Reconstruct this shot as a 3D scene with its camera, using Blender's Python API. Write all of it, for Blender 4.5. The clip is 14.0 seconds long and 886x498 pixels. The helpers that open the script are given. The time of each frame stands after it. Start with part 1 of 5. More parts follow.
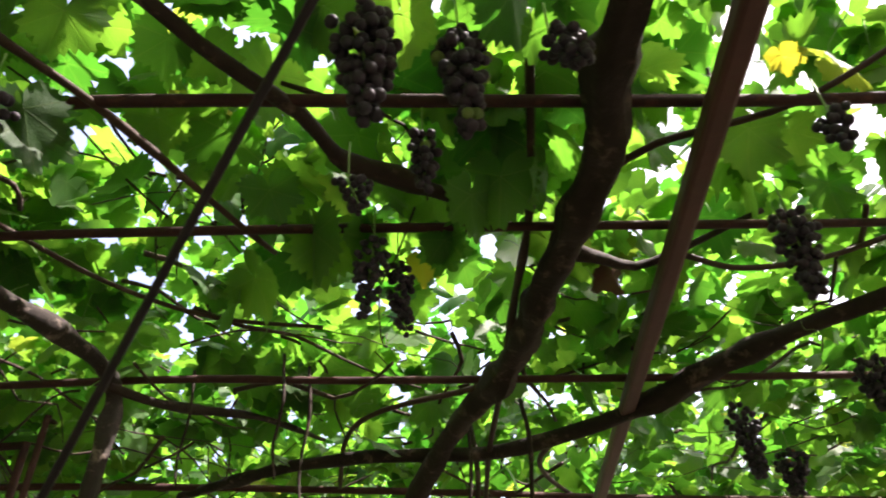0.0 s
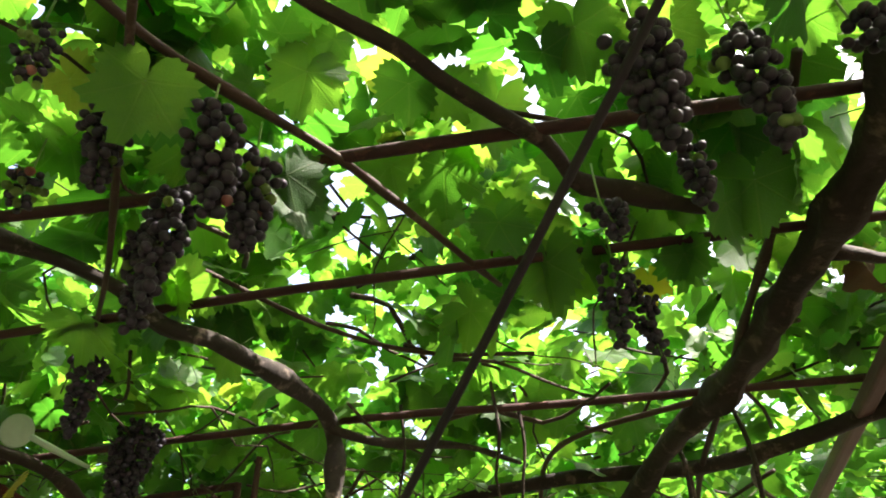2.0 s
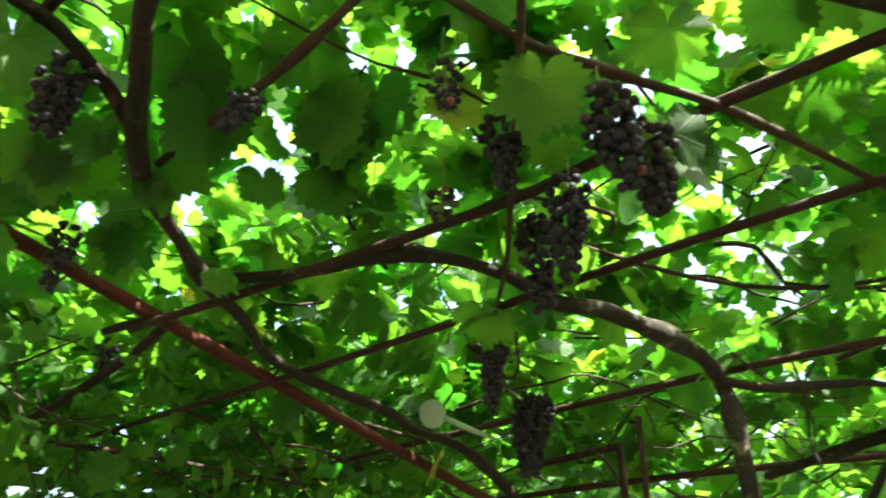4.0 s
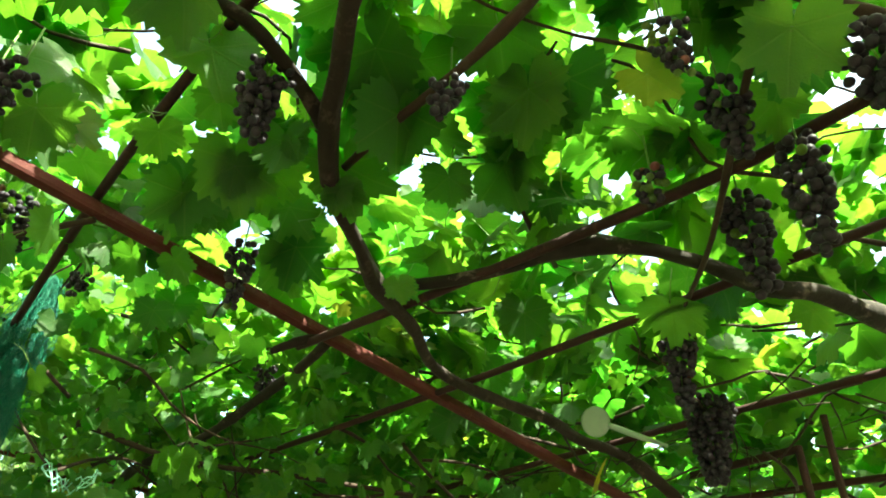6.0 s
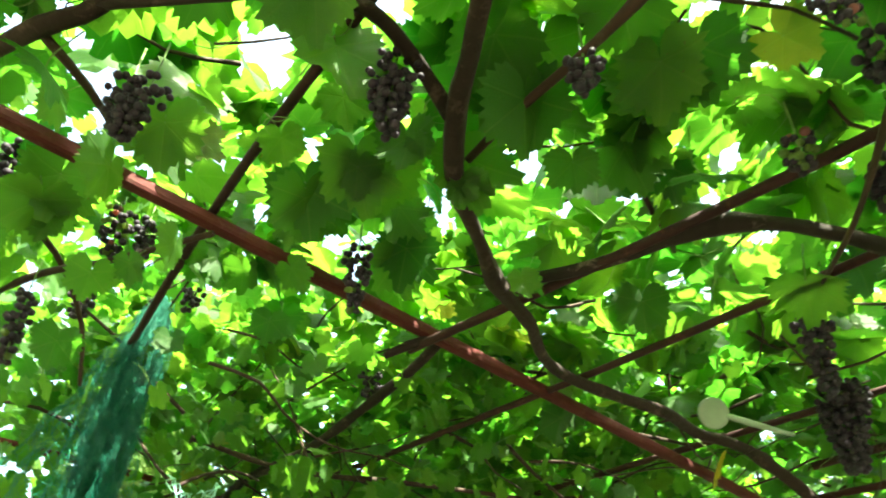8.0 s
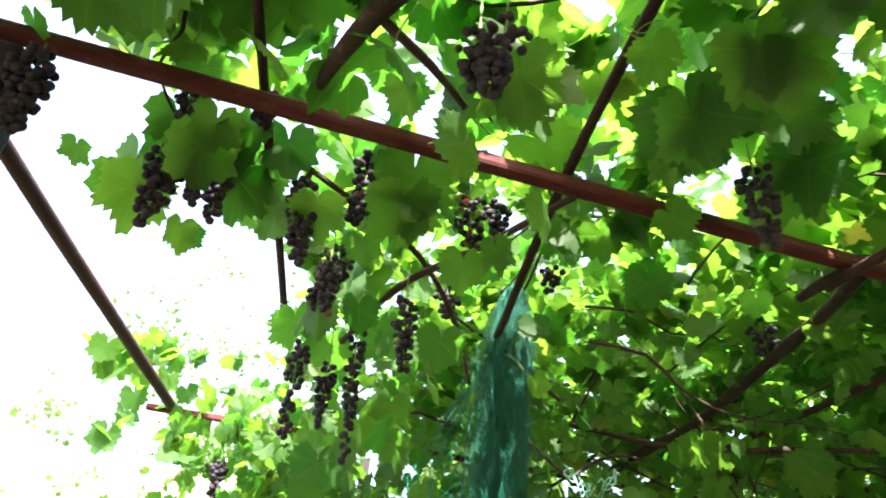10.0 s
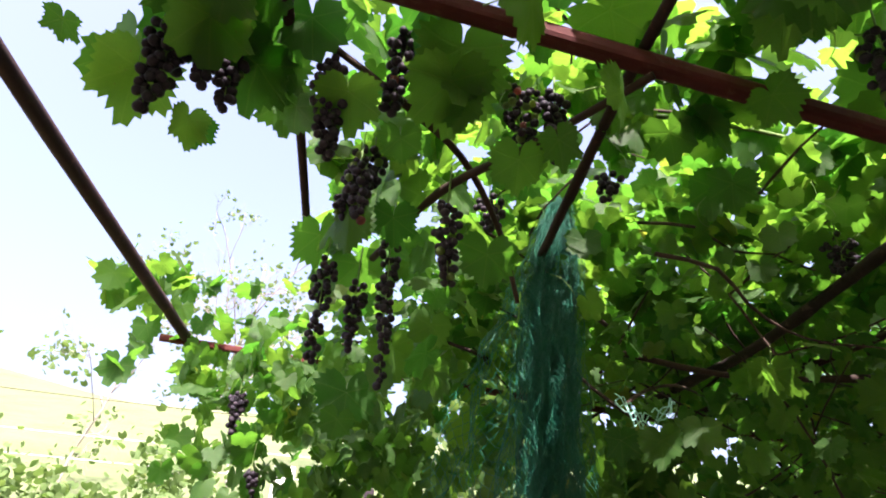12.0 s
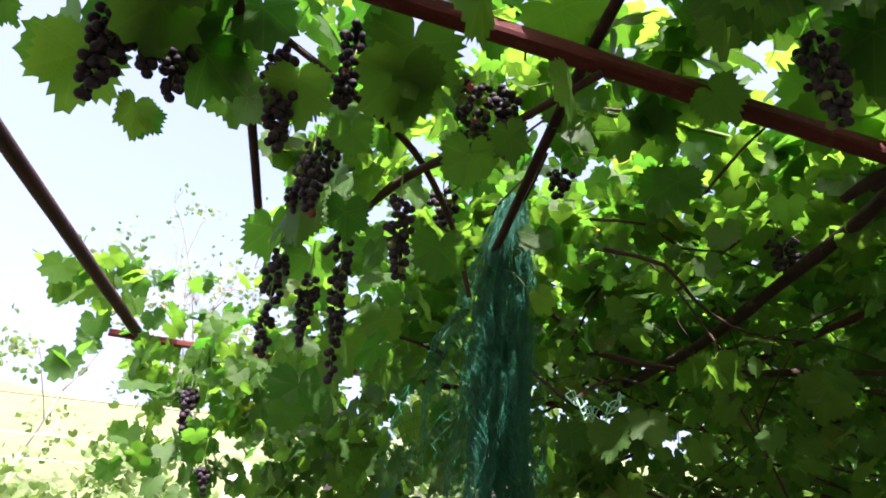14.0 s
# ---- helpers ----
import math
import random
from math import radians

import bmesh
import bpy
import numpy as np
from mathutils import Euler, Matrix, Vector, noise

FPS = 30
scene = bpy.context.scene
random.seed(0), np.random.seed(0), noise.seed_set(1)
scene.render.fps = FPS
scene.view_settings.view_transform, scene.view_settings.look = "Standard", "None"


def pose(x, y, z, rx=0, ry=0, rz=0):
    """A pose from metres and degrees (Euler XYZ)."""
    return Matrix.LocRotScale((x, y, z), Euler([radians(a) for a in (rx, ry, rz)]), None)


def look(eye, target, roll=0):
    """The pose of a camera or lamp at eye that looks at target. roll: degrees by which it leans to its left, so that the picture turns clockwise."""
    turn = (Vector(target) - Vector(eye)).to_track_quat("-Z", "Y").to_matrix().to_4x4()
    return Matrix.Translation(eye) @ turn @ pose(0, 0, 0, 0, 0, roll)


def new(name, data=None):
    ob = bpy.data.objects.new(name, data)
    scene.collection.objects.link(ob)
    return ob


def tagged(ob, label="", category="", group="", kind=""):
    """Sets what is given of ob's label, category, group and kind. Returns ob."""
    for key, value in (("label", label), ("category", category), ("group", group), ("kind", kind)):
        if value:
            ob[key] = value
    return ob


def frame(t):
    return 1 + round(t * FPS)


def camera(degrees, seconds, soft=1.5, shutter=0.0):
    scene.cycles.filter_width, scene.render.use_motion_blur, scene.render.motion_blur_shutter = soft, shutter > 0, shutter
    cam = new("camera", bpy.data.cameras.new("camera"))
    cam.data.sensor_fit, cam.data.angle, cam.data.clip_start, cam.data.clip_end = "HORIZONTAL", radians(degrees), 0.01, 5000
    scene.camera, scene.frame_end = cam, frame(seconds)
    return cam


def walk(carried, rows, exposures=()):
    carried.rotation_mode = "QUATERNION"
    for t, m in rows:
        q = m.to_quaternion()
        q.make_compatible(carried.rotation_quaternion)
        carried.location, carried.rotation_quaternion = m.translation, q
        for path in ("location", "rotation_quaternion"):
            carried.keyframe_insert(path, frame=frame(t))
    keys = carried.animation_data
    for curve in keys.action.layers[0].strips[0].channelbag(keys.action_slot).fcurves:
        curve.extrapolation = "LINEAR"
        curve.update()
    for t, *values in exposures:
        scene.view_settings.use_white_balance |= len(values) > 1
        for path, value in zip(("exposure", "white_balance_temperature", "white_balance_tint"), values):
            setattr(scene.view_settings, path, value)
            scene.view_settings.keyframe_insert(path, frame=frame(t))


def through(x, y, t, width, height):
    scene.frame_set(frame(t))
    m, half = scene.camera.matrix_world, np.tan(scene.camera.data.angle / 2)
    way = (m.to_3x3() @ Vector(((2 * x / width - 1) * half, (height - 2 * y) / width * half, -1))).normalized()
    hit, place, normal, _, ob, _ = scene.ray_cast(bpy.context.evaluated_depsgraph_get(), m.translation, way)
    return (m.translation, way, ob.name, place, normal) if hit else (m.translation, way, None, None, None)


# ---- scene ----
cam = camera(65.7, 14.0, soft=1.8, shutter=0.36)
PATH = [
    (0, (-0.331, 0.1, 1.357), (-0.259, 1.702, 2.551), -3.45),
    (0.5, (-0.409, 0.103, 1.397), (-0.431, 1.722, 2.571), -2.3),
    (1, (-0.461, 0.1, 1.412), (-0.55, 1.711, 2.594), -2.22),
    (1.5, (-0.5, 0.1, 1.42), (-0.67, 1.689, 2.622), -2.29),
    (2, (-0.535, 0.099, 1.426), (-0.762, 1.671, 2.642), -3.18),
    (2.5, (-0.567, 0.105, 1.418), (-0.83, 1.668, 2.638), -4.56),
    (3, (-0.539, 0.064, 1.414), (-1.101, 1.546, 2.634), -2.34),
    (3.5, (-0.572, 0.044, 1.399), (-1.358, 1.452, 2.582), -0.37),
    (4, (-0.662, 0.012, 1.403), (-1.651, 1.319, 2.549), 1.87),
    (4.2, (-0.682, 0.003, 1.407), (-1.734, 1.267, 2.546), 2.52),
    (6.3, (-0.853, -0.045, 1.412), (-2.019, 1.077, 2.588), 3.0),
    (6.5, (-0.855, -0.051, 1.412), (-2.03, 1.063, 2.586), 3.3),
    (7, (-0.862, -0.061, 1.413), (-2.068, 1.021, 2.586), 4.0),
    (7.5, (-0.887, -0.077, 1.408), (-2.12, 0.975, 2.58), 4.0),
    (8, (-0.94, -0.09, 1.409), (-2.2, 0.914, 2.593), 2.3),
    (8.5, (-1.018, -0.103, 1.412), (-2.416, 0.697, 2.597), 0.8),
    (9, (-1.094, -0.128, 1.421), (-2.618, 0.453, 2.579), 1.8),
    (9.2, (-1.106, -0.127, 1.423), (-2.664, 0.392, 2.564), 2.6),
    (11.3, (-1.264, -0.215, 1.52), (-2.948, -0.06, 2.587), 7.7),
    (11.5, (-1.288, -0.205, 1.503), (-2.986, 0.022, 2.535), 7.1),
    (12, (-1.322, -0.176, 1.477), (-3.053, 0.14, 2.428), 5.4),
    (12.5, (-1.321, -0.158, 1.469), (-3.063, 0.229, 2.374), 4.5),
    (13, (-1.303, -0.141, 1.47), (-3.033, 0.289, 2.377), 4.2),
    (13.5, (-1.304, -0.151, 1.475), (-3.015, 0.282, 2.415), 4.3),
    (14, (-1.317, -0.159, 1.473), (-3.025, 0.263, 2.424), 4.2),
]
EXPOSURES = ((0.0, 2.3, 6600, 20), (1.0, 2.5, 6650, 17), (2.0, 2.78, 6700, 13), (3.0, 2.8, 6700, 3), (4.2, 3.04, 6800, -8), (6.3, 3.27, 7100, -16), (8.0, 3.67, 7000, -8), (9.2, 3.68, 6500, 8), (11.3, 2.36, 6400, 26), (12.5, 2.22, 6400, 30), (14.0, 2.28, 6400, 30))
walk(cam, [(t, look(eye, target, roll)) for t, eye, target, roll in PATH], EXPOSURES)

# ---- light ----
SUN_AZ, SUN_EL = -5.0, 56.0          # degrees: azimuth from +x towards +y, height above the horizon
sun_dir = Vector((math.cos(radians(SUN_EL)) * math.cos(radians(SUN_AZ)), math.cos(radians(SUN_EL)) * math.sin(radians(SUN_AZ)), math.sin(radians(SUN_EL))))
world = bpy.data.worlds.new("sky")
scene.world = world
world.use_nodes = True
wn = world.node_tree.nodes
sky = wn.new("ShaderNodeTexSky")
sky.sky_type, sky.sun_disc = "NISHITA", False
sky.sun_elevation, sky.sun_rotation = radians(SUN_EL), radians(90 - SUN_AZ)
sky.air_density, sky.dust_density, sky.ozone_density = 0.9, 9.0, 0.5
world.node_tree.links.new(sky.outputs[0], wn["Background"].inputs[0])
wn["Background"].inputs[1].default_value = 0.15
sun_data = bpy.data.lights.new("sun", "SUN")
sun_data.energy, sun_data.angle, sun_data.color = 5.0, radians(0.53), (1.0, 0.95, 0.86)
sun = new("sun", sun_data)
sun.matrix_world = look(sun_dir * 50, (0, 0, 0))


# ---- materials ----
class Nodes:
    """A short way to write node trees."""

    def __init__(self, name):
        self.material = bpy.data.materials.new(name)
        self.material.use_nodes = True
        self.tree = self.material.node_tree
        self.tree.nodes.clear()

    def add(self, kind, *links, out=0, **settings):
        node = self.tree.nodes.new(kind)
        for key, value in settings.items():
            if key == "operation":
                node.operation = value
            elif key == "blend":
                node.data_type, node.blend_type = "RGBA", value
            elif key == "clamp":
                node.use_clamp = value
            elif key == "interpolation":
                node.interpolation_type = value
        for slot, value in links:
            socket = node.inputs[slot]
            if isinstance(value, bpy.types.NodeSocket):
                self.tree.links.new(value, socket)
            else:
                socket.default_value = value
        return node.outputs[out] if out is not None else node

    def math(self, operation, a, b=0.0, c=0.0, clamp=False):
        return self.add("ShaderNodeMath", (0, a), (1, b), (2, c), operation=operation, clamp=clamp)

    def mix(self, factor, a, b, blend="MIX"):
        return self.add("ShaderNodeMix", (0, factor), (6, a), (7, b), out=2, blend=blend)

    def noise(self, where, scale, detail=4.0, rough=0.6):
        return self.add("ShaderNodeTexNoise", ("Vector", where), ("Scale", scale), ("Detail", detail), ("Roughness", rough))

    def spread(self, value, low, high):
        return self.add("ShaderNodeMapRange", (0, value), (1, low), (2, high), (3, 0.0), (4, 1.0))

    def bump(self, height, strength, distance):
        return self.add("ShaderNodeBump", ("Strength", strength), ("Distance", distance), ("Height", height))

    def done(self, shader):
        self.add("ShaderNodeOutputMaterial", (0, shader), out=None)
        return self.material


def rgb(r, g, b):
    return (r, g, b, 1.0)


def leaf_material(name, top, through_dark, through_light, share, yellow):
    """A thin leaf: sheen above, light passing through, pale veins and a few blemishes. share: how much light passes."""
    n = Nodes(name)
    uv = n.add("ShaderNodeUVMap")
    info = n.add("ShaderNodeObjectInfo", out=5)
    island = n.add("ShaderNodeNewGeometry", out=8)
    chance = n.math("FRACT", n.math("ADD", n.math("MULTIPLY", island, 7.31), n.math("MULTIPLY", info, 3.77)))
    other = n.math("FRACT", n.math("MULTIPLY", chance, 17.3))
    # veins: five rays from the stalk, with finer ribs off them
    vein = None
    split = n.add("ShaderNodeSeparateXYZ", (0, uv), out=None)
    for angle in (0.0, 52.0, -52.0, 106.0, -106.0):
        s, c = math.sin(radians(angle)), math.cos(radians(angle))
        along = n.math("ADD", n.math("MULTIPLY", split.outputs[0], s), n.math("MULTIPLY", split.outputs[1], c))
        across = n.math("ABSOLUTE", n.math("SUBTRACT", n.math("MULTIPLY", split.outputs[0], c), n.math("MULTIPLY", split.outputs[1], s)))
        line = n.math("MULTIPLY", n.spread(across, 0.026, 0.006), n.math("GREATER_THAN", along, 0.0))
        ribs = n.math("PINGPONG", n.math("SUBTRACT", along, n.math("MULTIPLY", across, 0.8)), 0.09)
        side = n.math("MULTIPLY", n.math("MULTIPLY", n.spread(ribs, 0.012, 0.002), n.spread(across, 0.34, 0.1)), n.math("MULTIPLY", n.math("GREATER_THAN", along, 0.05), 0.3))
        both = n.math("MAXIMUM", line, side)
        vein = both if vein is None else n.math("MAXIMUM", vein, both)
    place = n.add("ShaderNodeVectorMath", (0, uv), (1, n.add("ShaderNodeCombineXYZ", (0, chance), (1, other), (2, 0.0))), operation="ADD")
    blotch = n.spread(n.noise(place, 3.0), 0.35, 0.7)
    fine = n.noise(place, 26.0, 3.0)
    spots = n.spread(n.noise(place, 9.0, 2.0), 0.68, 0.74)
    surface = n.mix(blotch, rgb(*[v * 0.8 for v in top]), rgb(*[v * 1.25 for v in top]))
    surface = n.mix(n.math("MULTIPLY", vein, 0.12), surface, rgb(0.16, 0.22, 0.05))
    surface = n.mix(n.math("MULTIPLY", spots, n.math("MULTIPLY", other, 0.6)), surface, rgb(0.12, 0.07, 0.03))
    glow = n.mix(chance, rgb(*through_dark), rgb(*through_light))
    glow = n.mix(n.math("MULTIPLY", n.spread(other, 0.98, 1.0), yellow), glow, rgb(0.62, 0.5, 0.06))
    glow = n.mix(n.math("MULTIPLY", blotch, 0.25), glow, rgb(*[v * 0.55 for v in through_dark]))
    glow = n.mix(n.math("MULTIPLY", vein, 0.13), glow, rgb(0.3, 0.45, 0.05))
    glow = n.mix(n.math("MULTIPLY", spots, n.math("MULTIPLY", other, 0.7)), glow, rgb(0.2, 0.1, 0.03))
    relief = n.bump(n.math("ADD", n.math("MULTIPLY", vein, -0.25), n.math("MULTIPLY", fine, 0.6)), 0.45, 0.003)
    body = n.add("ShaderNodeBsdfPrincipled", ("Base Color", surface), ("Roughness", 0.5), ("Normal", relief), ("Specular IOR Level", 0.18))
    thin = n.add("ShaderNodeBsdfTranslucent", ("Color", glow), ("Normal", relief))
    return n.done(n.add("ShaderNodeMixShader", (0, share), (1, body), (2, thin)))


def solid(name, dark, light, scale, rough, metal=0.0, depth=0.0, wear_or_flecks=None, coarse=None, stretch=None, coat=0.0):
    """Opaque surface with grain at two scales, patches of worn tone or painted flecks, and relief."""
    n = Nodes(name)
    where = n.add("ShaderNodeTexCoord", out=3)
    if stretch:
        where = n.add("ShaderNodeMapping", (0, where), (3, stretch))
    large = n.spread(n.noise(where, coarse or scale / 8, 3.0), 0.3, 0.7)
    small = n.noise(where, scale, 5.0, 0.65)
    chance = n.add("ShaderNodeObjectInfo", out=5)
    mixed = n.math("ADD", n.math("MULTIPLY", large, 0.5), n.math("MULTIPLY", small, 0.5))
    mixed = n.math("ADD", mixed, n.math("MULTIPLY", n.math("SUBTRACT", chance, 0.5), 0.35), clamp=True)
    colour = n.mix(mixed, rgb(*dark), rgb(*light))
    if wear_or_flecks:
        colour = n.mix(n.spread(n.noise(where, scale / 3, 5.0, 0.7), 0.56, 0.68), colour, rgb(*wear_or_flecks))
    normal = n.bump(n.math("ADD", small, n.math("MULTIPLY", large, 0.6)), 0.8, depth or 0.001)
    return n.done(n.add("ShaderNodeBsdfPrincipled", ("Base Color", colour), ("Roughness", rough), ("Metallic", metal), ("Normal", normal), ("Coat Weight", coat), ("Specular IOR Level", 0.3)))


def berry_material(name, dark, light, bloom, through, share):
    """A grape: waxy skin with a pale bloom rubbed off in places, a little light through it."""
    n = Nodes(name)
    where = n.add("ShaderNodeTexCoord", out=3)
    chance = n.add("ShaderNodeObjectInfo", out=5)
    colour = n.mix(chance, rgb(*dark), rgb(*light))
    shifted = n.add("ShaderNodeVectorMath", (0, where), (1, n.add("ShaderNodeCombineXYZ", (0, n.math("MULTIPLY", chance, 9.0)))), operation="ADD")
    rub = n.spread(n.noise(shifted, 60.0, 3.0), 0.32, 0.62)
    colour = n.mix(n.math("MULTIPLY", rub, 0.6), colour, rgb(*bloom))
    rough = n.math("ADD", n.math("MULTIPLY", rub, 0.35), 0.4)
    body = n.add("ShaderNodeBsdfPrincipled", ("Base Color", colour), ("Roughness", rough), ("Specular IOR Level", 0.14))
    thin = n.add("ShaderNodeBsdfTranslucent", ("Color", rgb(*through)))
    return n.done(n.add("ShaderNodeMixShader", (0, share), (1, body), (2, thin)))


LEAF = leaf_material("vine_leaf", (0.026, 0.067, 0.015), (0.046, 0.25, 0.016), (0.225, 0.47, 0.036), 0.45, 0.6)
YELLOW_LEAF = leaf_material("yellowing_leaf", (0.14, 0.14, 0.02), (0.4, 0.42, 0.02), (0.62, 0.52, 0.04), 0.5, 0.8)
OUTER_LEAF = leaf_material("tree_leaf", (0.07, 0.12, 0.036), (0.1, 0.21, 0.036), (0.18, 0.3, 0.06), 0.35, 0.3)
BARK = solid("vine_bark", (0.007, 0.004, 0.003), (0.028, 0.017, 0.013), 60.0, 0.9, depth=0.004, wear_or_flecks=(0.075, 0.05, 0.038))
# the light patches here are sun flecks painted into the bark colour
GREY_BARK = solid("grey_brown_bark_painted_flecks", (0.008, 0.0055, 0.0045), (0.024, 0.017, 0.013), 55.0, 0.9, depth=0.004, wear_or_flecks=(0.13, 0.1, 0.082))
CANE = solid("young_cane", (0.013, 0.007, 0.005), (0.045, 0.023, 0.014), 80.0, 0.8, depth=0.0016, wear_or_flecks=(0.06, 0.04, 0.028))
SHOOT = solid("green_shoot", (0.06, 0.12, 0.03), (0.16, 0.26, 0.06), 60.0, 0.55)
RED_STEEL = solid("red_painted_steel", (0.042, 0.007, 0.006), (0.08, 0.013, 0.01), 90.0, 0.85, depth=0.0006, wear_or_flecks=(0.08, 0.03, 0.02))
# copy of the red paint with the second beam's shade put into its colour
SHADED_STEEL = solid("shaded_red_painted_steel", (0.038, 0.014, 0.013), (0.075, 0.026, 0.022), 90.0, 0.6, depth=0.0006, wear_or_flecks=(0.06, 0.026, 0.018))
RUST = solid("rusty_iron", (0.018, 0.008, 0.008), (0.045, 0.016, 0.014), 120.0, 0.85, metal=0.1, depth=0.0012, wear_or_flecks=(0.065, 0.025, 0.016))
DARK_WOOD = solid("weathered_dark_wood", (0.007, 0.0045, 0.007), (0.018, 0.011, 0.015), 50.0, 0.8, depth=0.002, stretch=(1.0, 1.0, 0.15))
WHITE_POST = solid("whitewashed_concrete", (0.6, 0.6, 0.57), (0.82, 0.82, 0.8), 40.0, 0.85, depth=0.002, wear_or_flecks=(0.5, 0.48, 0.42))
GRAPE = berry_material("dark_grape", (0.006, 0.0035, 0.007), (0.018, 0.006, 0.011), (0.045, 0.046, 0.06), (0.25, 0.05, 0.06), 0.05)
GREEN_GRAPE = berry_material("unripe_grape", (0.05, 0.09, 0.02), (0.1, 0.15, 0.035), (0.1, 0.14, 0.07), (0.4, 0.5, 0.1), 0.3)
PINK_GRAPE = berry_material("turning_grape", (0.09, 0.02, 0.025), (0.17, 0.05, 0.045), (0.16, 0.1, 0.1), (0.7, 0.25, 0.15), 0.25)
NET = solid("green_plastic_net", (0.0, 0.05, 0.03), (0.008, 0.15, 0.09), 300.0, 0.5)
PALE_NET = solid("pale_plastic_net", (0.25, 0.62, 0.52), (0.5, 0.8, 0.7), 300.0, 0.4)
PLASTIC = solid("pale_plastic", (0.22, 0.3, 0.22), (0.32, 0.4, 0.3), 90.0, 0.5)
WIRE = solid("galvanised_wire", (0.3, 0.3, 0.3), (0.55, 0.55, 0.55), 200.0, 0.45, metal=0.6)
# bark colour lifted to stand in for the sky glare round the far twigs
PALE_BARK = solid("glare_washed_bark", (0.17, 0.155, 0.14), (0.28, 0.26, 0.24), 30.0, 0.9, depth=0.004)
DRY = solid("dry_leaf", (0.03, 0.016, 0.01), (0.09, 0.045, 0.022), 60.0, 0.9, depth=0.002)


def ground_material():
    """Dark soil round the pergola, unseen and added to cut bounce light; pale dry meadow on the slope beyond."""
    n = Nodes("low_bounce_soil_and_meadow")
    where = n.add("ShaderNodeTexCoord", out=3)
    x = n.add("ShaderNodeSeparateXYZ", (0, where))
    patch, grain = n.noise(where, 0.5, 4.0), n.noise(where, 6.0, 6.0, 0.7)
    edge = n.spread(n.math("ADD", x, n.math("MULTIPLY", patch, 3.0)), -3.4, -4.4)
    soil = n.mix(grain, rgb(0.03, 0.03, 0.014), rgb(0.1, 0.085, 0.045))
    dry = n.mix(n.spread(patch, 0.35, 0.65), rgb(0.05, 0.085, 0.025), rgb(0.09, 0.115, 0.045))
    dry = n.mix(n.math("MULTIPLY", grain, 0.5), dry, rgb(0.07, 0.09, 0.03))
    relief = n.bump(n.math("ADD", grain, patch), 0.8, 0.04)
    return n.done(n.add("ShaderNodeBsdfPrincipled", ("Base Color", n.mix(edge, soil, dry)), ("Roughness", 0.95), ("Normal", relief)))


GRASS_GROUND = ground_material()


# ---- mesh helpers ----
def mesh_object(name, verts, faces, material, parent=None, label="", smooth=True, uv=None):
    data = bpy.data.meshes.new(name)
    data.from_pydata([tuple(v) for v in verts], [], [tuple(f) for f in faces])
    if uv is not None:
        layer = data.uv_layers.new(name="UVMap")
        loops = np.empty(len(data.loops), dtype=np.int32)
        data.loops.foreach_get("vertex_index", loops)
        layer.data.foreach_set("uv", np.asarray(uv, dtype=np.float32)[loops].ravel())
    data.materials.append(material)
    data.polygons.foreach_set("use_smooth", [smooth] * len(data.polygons))
    data.update()
    ob = new(name, data)
    if parent:
        ob.parent = parent
    return tagged(ob, label)


def curve_points(points, step=0.03):
    """A smooth line through the points (Catmull-Rom), every step metres or so."""
    p = [np.array(q, float) for q in points]
    p = [2 * p[0] - p[1], *p, 2 * p[-1] - p[-2]]
    out = []
    for a, b, c, d in zip(p, p[1:], p[2:], p[3:]):
        count = max(2, int(np.linalg.norm(c[:3] - b[:3]) / step))
        for i in range(count):
            t = i / count
            out.append(0.5 * (2 * b + (c - a) * t + (2 * a - 5 * b + 4 * c - d) * t * t + (3 * b - a - 3 * c + d) * t ** 3))
    out.append(p[-2])
    return np.array(out)


def tube(points, sides=10, rough=0.0, knots=0.0, step=0.03, seed=0, twist=0.0):
    """Verts and faces of a rounded limb; points are (x, y, z, radius). rough: bark ridges, knots: swellings."""
    line = curve_points(points, step)
    verts, faces = [], []
    up = Vector((0.13, 0.21, 1.0)).normalized()
    for i, (x, y, z, r) in enumerate(line):
        a, b = line[max(i - 1, 0)][:3], line[min(i + 1, len(line) - 1)][:3]
        along = Vector(b - a).normalized()
        side = along.cross(up)
        side = side.normalized() if side.length > 0.05 else along.cross(Vector((1, 0, 0))).normalized()
        top = side.cross(along)
        swell = 1 + knots * max(0.0, noise.noise((i * step * 9 + seed, seed * 1.7, 0)) - 0.1) * 2
        for k in range(sides):
            angle = 2 * math.pi * k / sides + twist * i * step
            out = side * math.cos(angle) + top * math.sin(angle)
            ridge = 1 + rough * noise.noise((math.cos(angle) * 2.2 + seed * 5, math.sin(angle) * 2.2, i * step * 7)) + rough * 0.6 * noise.noise((k * 1.9 + seed, i * step * 8, 3.1))
            verts.append(Vector((x, y, z)) + out * (r * swell * ridge))
        if i:
            m = (i - 1) * sides
            faces += [(m + k, m + (k + 1) % sides, m + sides + (k + 1) % sides, m + sides + k) for k in range(sides)]
    first, last = len(verts), len(verts) + 1
    verts += [Vector(line[0][:3]), Vector(line[-1][:3])]
    m = (len(line) - 1) * sides
    faces += [(first, (k + 1) % sides, k) for k in range(sides)] + [(last, m + k, m + (k + 1) % sides) for k in range(sides)]
    return verts, faces


def limb(name, points, material, parent=None, label="", **shape):
    return mesh_object(name, *tube(points, **shape), material, parent, label)


